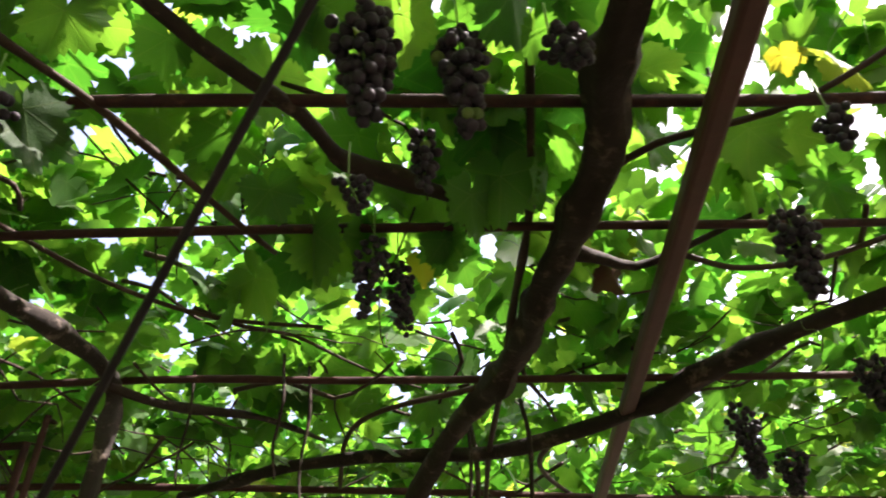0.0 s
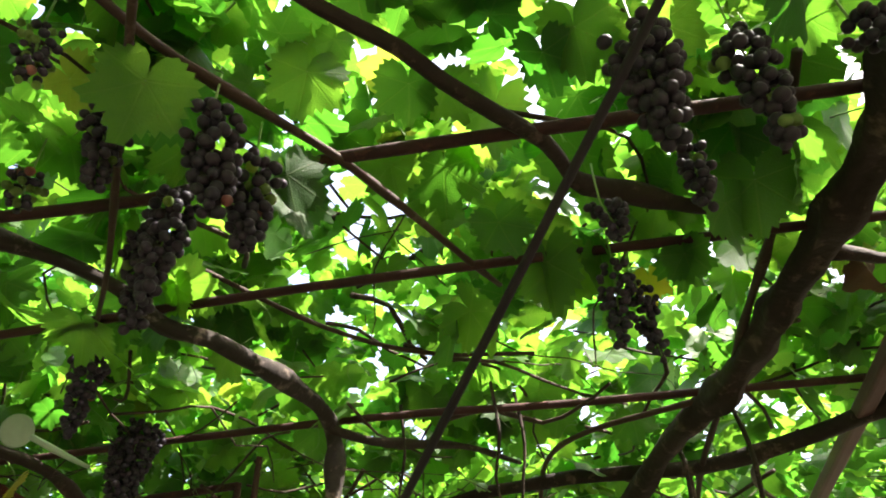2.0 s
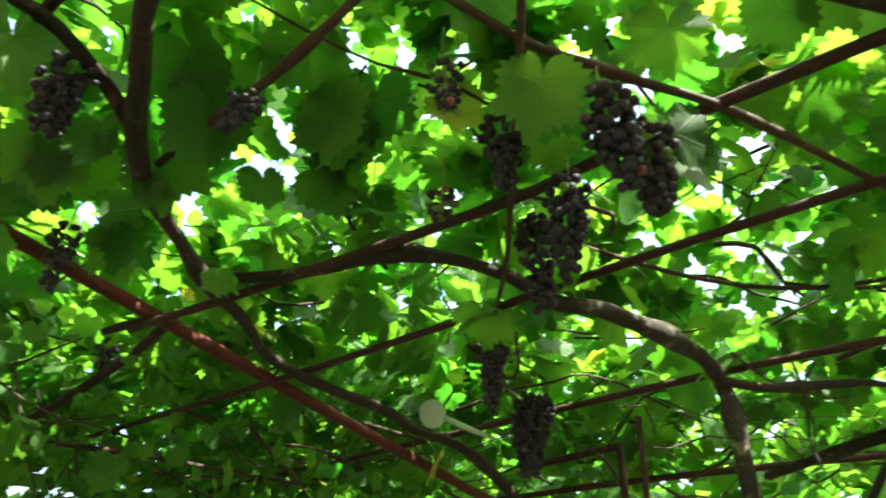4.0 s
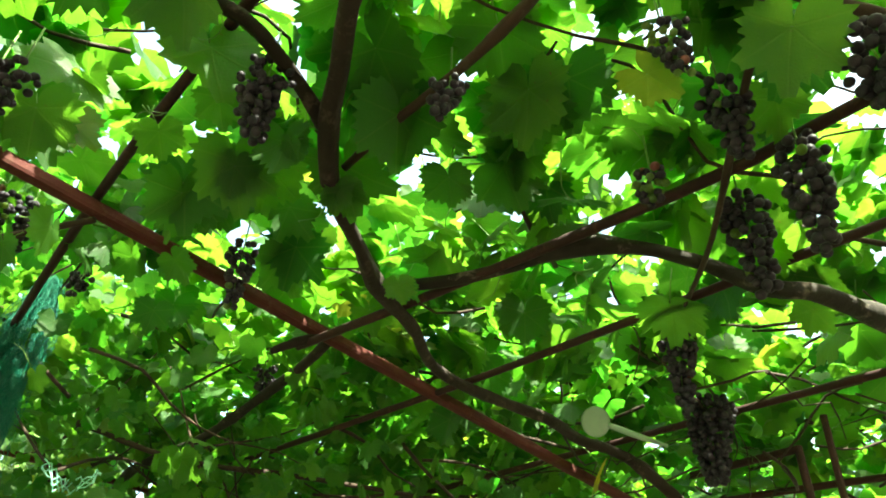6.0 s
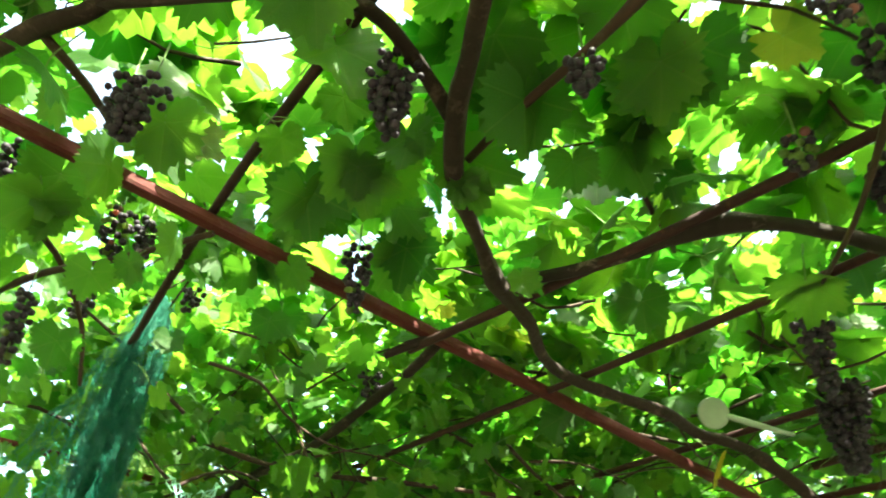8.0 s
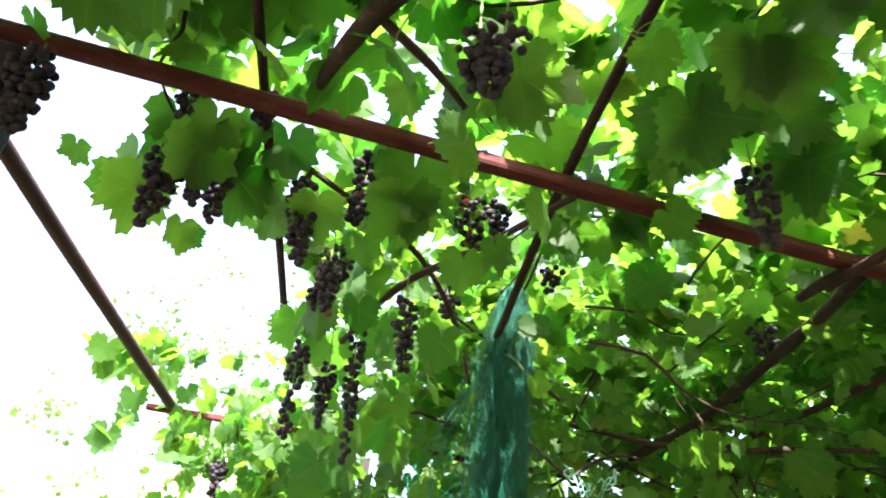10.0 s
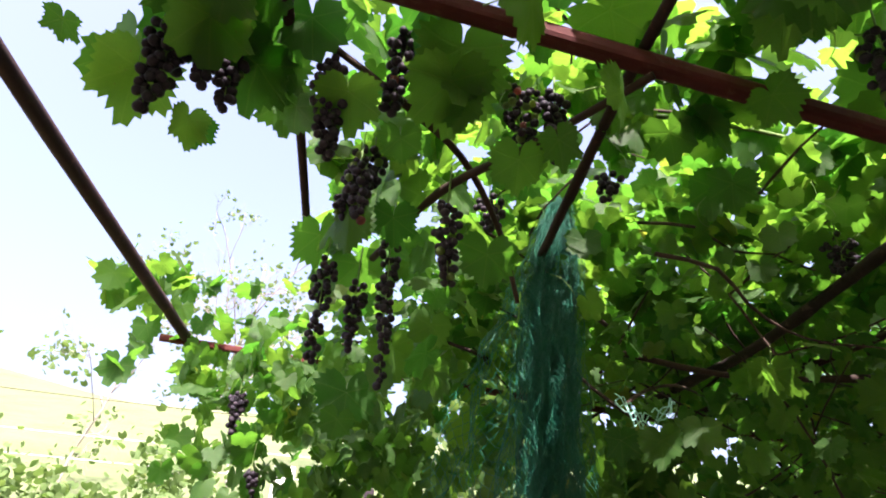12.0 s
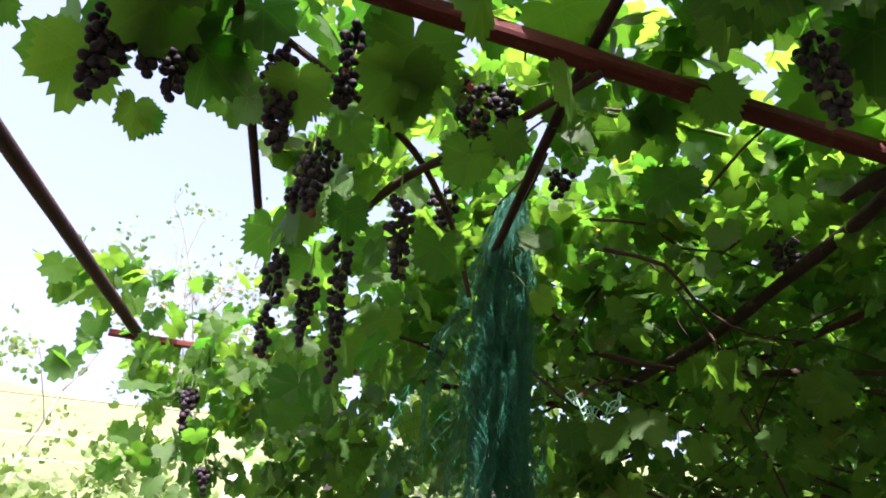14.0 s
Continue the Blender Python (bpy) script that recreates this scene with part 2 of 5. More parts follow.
def profile_bar(name, a, b, width, height, material, parent=None, label="", edge=0.008, steps=1, sag=0.0):
    """A straight square tube from a to b with rounded edges."""
    a, b = Vector(a), Vector(b)
    along = (b - a).normalized()
    side = along.cross(Vector((0, 0, 1)))
    side = side.normalized() if side.length > 0.05 else Vector((1, 0, 0))
    top = side.cross(along)
    w, h, e = width / 2, height / 2, edge
    outline = []
    for sx, sy in ((1, 1), (-1, 1), (-1, -1), (1, -1)):
        pair = [(sx * w, sy * (h - e)), (sx * (w - e * 0.3), sy * (h - e * 0.3)), (sx * (w - e), sy * h)]
        outline += pair if sx * sy > 0 else pair[::-1]
    verts, faces, count = [], [], len(outline)
    for i in range(steps + 1):
        t = i / steps
        mid = a.lerp(b, t) - Vector((0, 0, sag * 4 * t * (1 - t)))
        verts += [mid + side * x + top * y for x, y in outline]
        if i:
            m = (i - 1) * count
            faces += [(m + k, m + (k + 1) % count, m + count + (k + 1) % count, m + count + k) for k in range(count)]
    faces += [tuple(range(count))[::-1], tuple(range(steps * count, (steps + 1) * count))]
    return mesh_object(name, verts, faces, material, parent, label, smooth=False)


def empty(name, place, label, category, group="", kind=""):
    ob = new(name)
    ob.location = place
    return tagged(ob, label, category, group, kind)


def under(parent, *parts):
    """Makes parts that were built in world places children of parent, where they are."""
    for ob in parts:
        ob.parent = parent
        ob.matrix_parent_inverse = Matrix.Translation(parent.location).inverted()


# ---- ground and distance ----
def ground_height(x, y):
    far = max(0.0, -x - 7.0)
    rise = 0.32 * min(far, 60.0) * min(1.0, far / 6.0)
    rolling = 0.5 * noise.noise((x * 0.07, y * 0.07, 0)) * min(1.0, max(0.0, (abs(x) + abs(y) - 8) / 20)) * 2
    return rise * (0.92 + 0.25 * noise.noise((x * 0.02, y * 0.03, 5))) + rolling


def build_ground():
    ticks = sorted({round(s * (0.6 * k + 0.02 * k ** 2.35), 3) for k in range(0, 46) for s in (1, -1)})
    verts = [(x, y, ground_height(x, y) + 0.03 * noise.noise((x * 1.3, y * 1.3, 2))) for x in ticks for y in ticks]
    c = len(ticks)
    faces = [(i * c + j, (i + 1) * c + j, (i + 1) * c + j + 1, i * c + j + 1) for i in range(c - 1) for j in range(c - 1)]
    ob = mesh_object("ground", verts, faces, GRASS_GROUND)
    tagged(ob, "sunlit dry meadow ground rising to a hillside", "ground", kind="structure")


build_ground()


# ---- leaves ----
OUTLINE = ((0, 1.04), (8, 0.88), (24, 0.7), (38, 0.78), (52, 0.95), (64, 0.76), (82, 0.62), (96, 0.7), (108, 0.76), (124, 0.62), (146, 0.54), (163, 0.46), (174, 0.28), (180, 0.07))


def leaf_shape(points, teeth, curl, fold, wave, seed, lobes=1.0):
    """Verts, triangles and local coordinates of a grape leaf with its stalk at the origin and its tip one unit along y."""
    phis = np.linspace(-180, 180, points, endpoint=False)
    base = np.interp(np.abs(phis), [a for a, _ in OUTLINE], [1 - (1 - r) * (lobes if a < 150 else 1.0) for a, r in OUTLINE])
    rng = np.random.default_rng(seed)
    base = base * (1 + 0.05 * np.interp(phis, np.linspace(-180, 180, 9), rng.normal(0, 1, 9)))
    if teeth:
        saw = (np.arange(points) % 2) * 2 - 1
        base = base * (1 + teeth * saw * np.clip((170 - np.abs(phis)) / 40, 0, 1) * rng.uniform(0.5, 1.3, points))
    rad = np.radians(phis)
    outer = np.stack([np.sin(rad) * base, np.cos(rad) * base], 1)
    half = points // 2
    inner = outer[::2] * 0.52
    flat = np.concatenate([[[0.0, 0.0]], inner, outer])
    r = np.hypot(flat[:, 0], flat[:, 1])
    ang = np.arctan2(flat[:, 0], flat[:, 1])
    z = -curl * r ** 2 + fold * np.abs(flat[:, 0]) + wave * r * np.sin(3 * ang + seed) + wave * 0.7 * r ** 2 * np.sin(7 * ang + 2 * seed)
    squeeze = 1 - 0.25 * abs(fold)
    verts = np.stack([flat[:, 0] * squeeze, flat[:, 1], z], 1)
    tris = []
    for i in range(half):
        j = (i + 1) % half
        a, b = 1 + i, 1 + j
        o0, o1, o2 = 1 + half + 2 * i, 1 + half + 2 * i + 1, 1 + half + (2 * i + 2) % points
        if i != half:
            tris += [(0, b, a), (a, o1, o0), (a, b, o1), (b, o2, o1)]
    return verts, np.array(tris), flat


def leaf_set(points, teeth, count, seed):
    rng = np.random.default_rng(seed)
    return [leaf_shape(points, teeth, rng.uniform(-0.05, 0.32), rng.uniform(-0.1, 0.28), rng.uniform(0.03, 0.1), seed + k, rng.uniform(0.55, 1.15)) for k in range(count)]


FINE = leaf_set(56, 0.085, 12, 11)
PLAIN = leaf_set(32, 0.085, 8, 40)
ROUGH = leaf_set(12, 0.0, 6, 70)
SMALL = leaf_set(8, 0.0, 6, 90)


def stalk(length, bend):
    """A leaf stalk from the leaf's base backwards and up, in leaf units."""
    verts, faces = tube([(0, 0, 0, 0.018), (0, -0.25 * length, 0.3 * length, 0.016), (0, -0.35 * length + bend, length, 0.02)], sides=4, step=0.3)
    return verts, faces


def leaf_meshes():
    made = []
    for k, (verts, tris, flat) in enumerate(FINE):
        s_verts, s_faces = stalk(0.7 + 0.05 * k, 0.1 * (k % 3 - 1))
        base = len(verts)
        data = bpy.data.meshes.new("leaf")
        data.from_pydata([tuple(v) for v in verts] + [tuple(v) for v in s_verts], [], [tuple(t) for t in tris] + [tuple(base + i for i in f) for f in s_faces])
        layer = data.uv_layers.new(name="UVMap")
        where = np.concatenate([flat, np.zeros((len(s_verts), 2))]).astype(np.float32)
        loops = np.empty(len(data.loops), dtype=np.int32)
        data.loops.foreach_get("vertex_index", loops)
        layer.data.foreach_set("uv", where[loops].ravel())
        data.materials.append(LEAF)
        data.materials.append(SHOOT)
        data.polygons.foreach_set("use_smooth", [True] * len(data.polygons))
        data.polygons.foreach_set("material_index", [0] * len(tris) + [1] * len(s_faces))
        data.update()
        made.append(data)
    return made


LEAF_MESHES = leaf_meshes()
YELLOW_LEAF_MESH = LEAF_MESHES[3].copy()
YELLOW_LEAF_MESH.materials[0] = YELLOW_LEAF


def turn_matrix(azimuth, droop, twist):
    """Leaf attitude: the tip points along azimuth (degrees from +x), droops by droop (0 level, 90 straight down), rolled by twist about its own length."""
    az, dr = radians(azimuth), radians(droop)
    tip = Vector((math.cos(az) * math.cos(dr), math.sin(az) * math.cos(dr), -math.sin(dr)))
    side = Vector((math.sin(az), -math.cos(az), 0))
    up = side.cross(tip)
    tw = radians(twist)
    side, up = side * math.cos(tw) + up * math.sin(tw), up * math.cos(tw) - side * math.sin(tw)
    return Matrix((side, tip, up)).transposed()


def foliage(name, places, shapes, material, parent=None, label="", kind="stuff"):
    """Many leaves joined into one mesh. places: rows of (x, y, z, size, azimuth, droop, twist, shape)."""
    verts, tris, uvs, at = [], [], [], 0
    for x, y, z, size, azimuth, droop, twist, shape in places:
        v, t, flat = shapes[int(shape) % len(shapes)]
        m = np.array(turn_matrix(azimuth, droop, twist))
        verts.append(v @ m.T * size + (x, y, z))
        tris.append(t + at)
        uvs.append(flat)
        at += len(v)
    verts, tris, uvs = np.concatenate(verts).astype(np.float32), np.concatenate(tris).astype(np.int32), np.concatenate(uvs).astype(np.float32)
    data = bpy.data.meshes.new(name)
    data.vertices.add(len(verts))
    data.vertices.foreach_set("co", verts.ravel())
    data.loops.add(len(tris) * 3)
    data.loops.foreach_set("vertex_index", tris.ravel())
    data.polygons.add(len(tris))
    data.polygons.foreach_set("loop_start", np.arange(0, len(tris) * 3, 3, dtype=np.int32))
    layer = data.uv_layers.new(name="UVMap")
    layer.data.foreach_set("uv", uvs[tris.ravel()].ravel())
    data.materials.append(material)
    data.update(calc_edges=True)
    data.polygons.foreach_set("use_smooth", [True] * len(tris))
    ob = new(name, data)
    if parent:
        under(parent, ob)
    return tagged(ob, label, kind=kind)


# ---- pergola ----
TOP = 2.14


def build_pergola():
    pergola = empty("pergola", (-1.0, 0.5, 0), "red-brown painted steel pergola frame carrying grapevines", "pergola")
    parts = [
        profile_bar("beam", (-1.935, -0.95, 2.215), (-1.935, 2.7, 1.985), 0.027, 0.027, RED_STEEL, label="red-painted square steel beam"),
        profile_bar("beam", (-0.11, -1.2, 2.05), (0.53, 5.2, 2.05), 0.036, 0.036, SHADED_STEEL, label="red-painted square steel beam"),
        profile_bar("beam", (-3.37, -0.62, TOP), (-3.55, 3.6, TOP), 0.02, 0.02, RED_STEEL, edge=0.005),
    ]
    for row, r in (
        (((-3.37, -0.545, 2.15), (-2.6, -0.65, 2.15), (-1.9, -0.75, 2.16), (-1.45, -0.81, 2.16)), 0.0155),
        (((-2.507, -0.228, 2.116), (-2.2, -0.265, 2.163), (-1.94, -0.301, 2.199), (0.3, -0.45, 2.15), (2.6, -0.5, 2.142)), 0.008),
        (((-2.5, 0.24, 2.14), (-1.935, 0.18, 2.165), (-1.37, 0.14, 2.15), (0.3, 0.07, 2.142), (2.6, 0.0, 2.142)), 0.0085),
        (((-1.98, 0.66, 2.085), (-1.5, 0.715, 2.09), (-1.04, 0.745, 2.088), (-0.761, 0.717, 2.08), (0.106, 0.741, 2.077), (0.712, 0.744, 2.077), (2.8, 0.76, 2.08)), 0.0092),
        (((-3.3, 0.98, 2.09), (-1.935, 1.02, 2.09), (-1.355, 1.02, 2.09), (-1.049, 0.983, 2.07), (-0.646, 0.992, 2.075), (0.136, 1.019, 2.077), (0.74, 1.038, 2.077), (2.8, 1.1, 2.08)), 0.0082),
        (((-3.5, 1.6, 2.1), (-1.935, 1.6, 2.11), (-0.949, 1.529, 2.08), (-0.52, 1.561, 2.075), (0.202, 1.615, 2.077), (0.798, 1.651, 2.077), (2.8, 1.77, 2.08)), 0.0092),
        (((-3.5, 2.3, 2.1), (-1.83, 2.3, 2.12), (-0.423, 2.391, 2.075), (0.286, 2.563, 2.077), (0.897, 2.679, 2.077), (2.8, 3.0, 2.08)), 0.0115),
        (((-3.5, 3.4, 2.12), (0.33, 3.6, 2.142), (2.8, 3.8, 2.142)), 0.012),
        (((-3.5, 4.4, 2.12), (0.33, 4.6, 2.142), (2.8, 4.8, 2.142)), 0.012),
    ):
        parts.append(limb("rod", [(*p, r) for p in row], RUST, sides=8, rough=0.12, step=0.1, seed=row[0][1]))
    parts.append(limb("prop_rod", [(-0.186, 0.162, 2.08, 0.0047), (-0.394, 0.419, 1.9, 0.0047), (-0.625, 0.704, 1.7, 0.0047), (-2.589, 3.129, 0, 0.0047)], DARK_WOOD, sides=8, rough=0.1, step=0.15, label="thin blackened stick propped from the ground to the frame"))
    parts.append(profile_bar("bracket", (-1.8, 2.03, TOP - 0.01), (-1.46, 2.0, TOP - 0.01), 0.022, 0.022, RUST, label="dark iron end bracket"))
    parts.append(profile_bar("bracket", (-1.46, 2.0, TOP - 0.002), (-1.47, 2.02, 1.86), 0.022, 0.022, RUST, label="dark iron end bracket"))
    parts.append(profile_bar("bracket", (-1.33, 1.84, TOP + 0.005), (-1.35, 1.87, 1.86), 0.018, 0.018, RUST, label="dark iron end bracket"))
    parts.append(profile_bar("post", (-1.965, -0.665, 0.0), (-1.965, -0.665, 2.165), 0.085, 0.085, DARK_WOOD, label="dark weathered upright post"))
    for x, y, h in ((0.52, 5.1, 2.03), (-0.105, -1.15, 2.03), (-1.935, 2.66, 1.965), (-3.5, 2.5, 2.12)):
        parts.append(profile_bar("post", (x, y, 0.0), (x, y, h), 0.06, 0.06, RED_STEEL))
    under(pergola, *parts)
    return pergola


build_pergola()


# ---- vines ----
def build_vines():
    first = empty("grapevine", (-0.36, 2.56, 0), "old grapevine with thick dark shaggy trunk over the pergola", "grapevine", "grapevines on the pergola")
    parts = [
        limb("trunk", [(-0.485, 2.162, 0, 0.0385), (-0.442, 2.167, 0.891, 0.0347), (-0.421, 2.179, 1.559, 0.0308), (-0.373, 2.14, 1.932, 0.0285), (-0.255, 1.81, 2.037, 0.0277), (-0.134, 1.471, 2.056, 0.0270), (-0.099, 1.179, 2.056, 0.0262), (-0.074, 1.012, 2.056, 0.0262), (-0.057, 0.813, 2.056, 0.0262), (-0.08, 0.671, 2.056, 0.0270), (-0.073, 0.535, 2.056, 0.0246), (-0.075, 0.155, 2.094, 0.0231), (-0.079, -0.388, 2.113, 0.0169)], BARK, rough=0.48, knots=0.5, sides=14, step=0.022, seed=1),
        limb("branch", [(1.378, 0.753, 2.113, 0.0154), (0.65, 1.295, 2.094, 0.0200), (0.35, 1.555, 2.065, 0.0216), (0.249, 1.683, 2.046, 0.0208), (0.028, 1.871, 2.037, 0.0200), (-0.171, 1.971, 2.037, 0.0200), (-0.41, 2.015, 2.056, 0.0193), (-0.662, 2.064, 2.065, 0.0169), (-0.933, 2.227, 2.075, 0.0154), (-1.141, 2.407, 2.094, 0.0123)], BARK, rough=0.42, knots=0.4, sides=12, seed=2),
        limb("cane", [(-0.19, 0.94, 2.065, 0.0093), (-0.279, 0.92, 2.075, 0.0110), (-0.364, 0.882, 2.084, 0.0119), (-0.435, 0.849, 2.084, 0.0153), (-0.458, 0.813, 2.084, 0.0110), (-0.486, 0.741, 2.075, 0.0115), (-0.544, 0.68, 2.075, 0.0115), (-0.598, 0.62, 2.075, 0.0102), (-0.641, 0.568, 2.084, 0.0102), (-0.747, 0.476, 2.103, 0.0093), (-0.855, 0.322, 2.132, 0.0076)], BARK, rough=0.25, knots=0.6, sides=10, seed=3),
        limb("cane", [(-0.581, 1.071, 2.084, 0.0050), (-0.62, 0.982, 2.075, 0.0050), (-0.705, 0.807, 2.075, 0.0058), (-0.761, 0.703, 2.075, 0.0058), (-0.823, 0.627, 2.084, 0.0061), (-0.902, 0.507, 2.084, 0.0061), (-0.951, 0.404, 2.094, 0.0058), (-1.021, 0.248, 2.132, 0.0050)], CANE, rough=0.15, knots=0.5, sides=9, seed=4),
        limb("cane", [(-0.173, 0.685, 2.103, 0.0068), (-0.145, 0.938, 2.094, 0.0068), (-0.142, 1.05, 2.084, 0.0072), (-0.145, 1.28, 2.075, 0.0076), (-0.146, 1.614, 2.056, 0.0076), (-0.154, 1.955, 2.037, 0.0076), (-0.15, 2.247, 1.989, 0.0076)], CANE, rough=0.15, knots=0.5, sides=8, seed=5),
        limb("cane", [(-0.033, 0.878, 2.075, 0.006), (0.033, 0.827, 2.084, 0.006), (0.183, 0.771, 2.084, 0.0055), (0.263, 0.727, 2.094, 0.005), (0.362, 0.64, 2.113, 0.004)], CANE, knots=0.4, sides=7, seed=6),
        limb("cane", [(0.158, 1.118, 2.084, 0.006), (0.277, 1.155, 2.075, 0.006), (0.436, 1.142, 2.084, 0.0055), (0.629, 1.086, 2.113, 0.005), (1.081, 0.968, 2.132, 0.005)], CANE, knots=0.4, sides=7, seed=7),
        limb("cane", [(-0.051, 1.076, 2.065, 0.013), (-0.001, 1.085, 2.056, 0.013), (0.065, 1.121, 2.065, 0.009), (0.148, 1.118, 2.094, 0.007), (0.299, 1.054, 2.132, 0.005)], BARK, rough=0.42, knots=0.6, sides=8, seed=8),
        limb("cane", [(-0.194, 1.604, 2.065, 0.008), (-0.448, 1.77, 2.084, 0.007), (-0.553, 1.978, 2.094, 0.007), (-0.593, 2.208, 2.037, 0.006)], CANE, knots=0.4, sides=7, seed=9),
        limb("cane", [(0.028, 1.871, 2.037, 0.009), (0.007, 2.099, 2.056, 0.008), (0.088, 2.368, 2.075, 0.008), (0.29, 2.825, 2.132, 0.006)], CANE, knots=0.4, sides=7, seed=10),
    ]
    # bare shoots that hang down behind the trunk
    for x, y, low, r, seed in ((-0.069, 1.832, 1.5, 0.006, 41), (-0.197, 2.0, 1.45, 0.0065, 42), (-0.601, 1.592, 1.78, 0.004, 43), (-0.22, 1.891, 1.55, 0.0055, 44), (-0.649, 1.524, 1.84, 0.004, 45), (-0.872, 1.589, 1.85, 0.0035, 46)):
        parts.append(limb("cane", [(x, y, 2.13, r), (x + 0.01, y - 0.01, 2.0, r), (x - 0.008, y + 0.012, (2.0 + low) / 2, r * 0.9), (x + 0.004, y, low, r * 0.7)], BARK, knots=0.4, rough=0.15, sides=7, seed=seed))
    under(first, *parts)
    second = empty("grapevine", (-0.98, 1.72, 0), "grapevine with bent grey-brown trunk climbing to the pergola", "grapevine", "grapevines on the pergola")
    parts = [
        limb("trunk", [(-1.053, 1.467, 0, 0.0259), (-1.02, 1.446, 0.795, 0.0222), (-1.006, 1.456, 1.464, 0.0192), (-0.991, 1.469, 1.846, 0.0178), (-1.004, 1.497, 2.027, 0.0170), (-1.01, 1.415, 2.065, 0.0163), (-1.027, 1.289, 2.056, 0.0163), (-1.052, 1.162, 2.046, 0.0163), (-1.083, 1.053, 2.037, 0.0163), (-1.129, 0.977, 2.027, 0.0155), (-1.208, 0.945, 2.095, 0.0126), (-1.263, 0.837, 2.095, 0.0122), (-1.341, 0.756, 2.095, 0.0124), (-1.456, 0.735, 2.095, 0.0122), (-1.554, 0.697, 2.09, 0.0112), (-1.665, 0.621, 2.08, 0.0104)], GREY_BARK, rough=0.42, knots=0.5, sides=12, step=0.022, seed=11),
        limb("cane", [(-1.005, 1.467, 2.037, 0.011), (-0.945, 1.55, 2.037, 0.01), (-0.885, 1.639, 2.056, 0.01), (-0.747, 1.801, 2.094, 0.008), (-0.627, 2.064, 2.132, 0.006)], BARK, knots=0.5, rough=0.2, sides=8, seed=12),
        limb("cane", [(-1.087, 0.961, 2.132, 0.0048), (-0.916, 1.167, 2.103, 0.0048), (-0.746, 1.293, 2.094, 0.0048), (-0.541, 1.381, 2.113, 0.0040)], CANE, knots=0.4, sides=7, seed=13),
        limb("cane", [(-0.84, 0.36, 2.09, 0.0053), (-0.889, 0.443, 2.062, 0.0053), (-0.94, 0.522, 2.055, 0.0053), (-1.0, 0.61, 2.055, 0.0051), (-1.147, 0.831, 2.055, 0.0046), (-1.26, 0.98, 2.07, 0.0041), (-1.35, 1.1, 2.1, 0.0037)], CANE, knots=0.4, sides=7, seed=14),
    ]
    under(second, *parts)
    third = empty("grapevine", (-1.72, 2.1, 0), "grapevine with forked dark brown trunk under the red beam", "grapevine", "grapevines on the pergola")
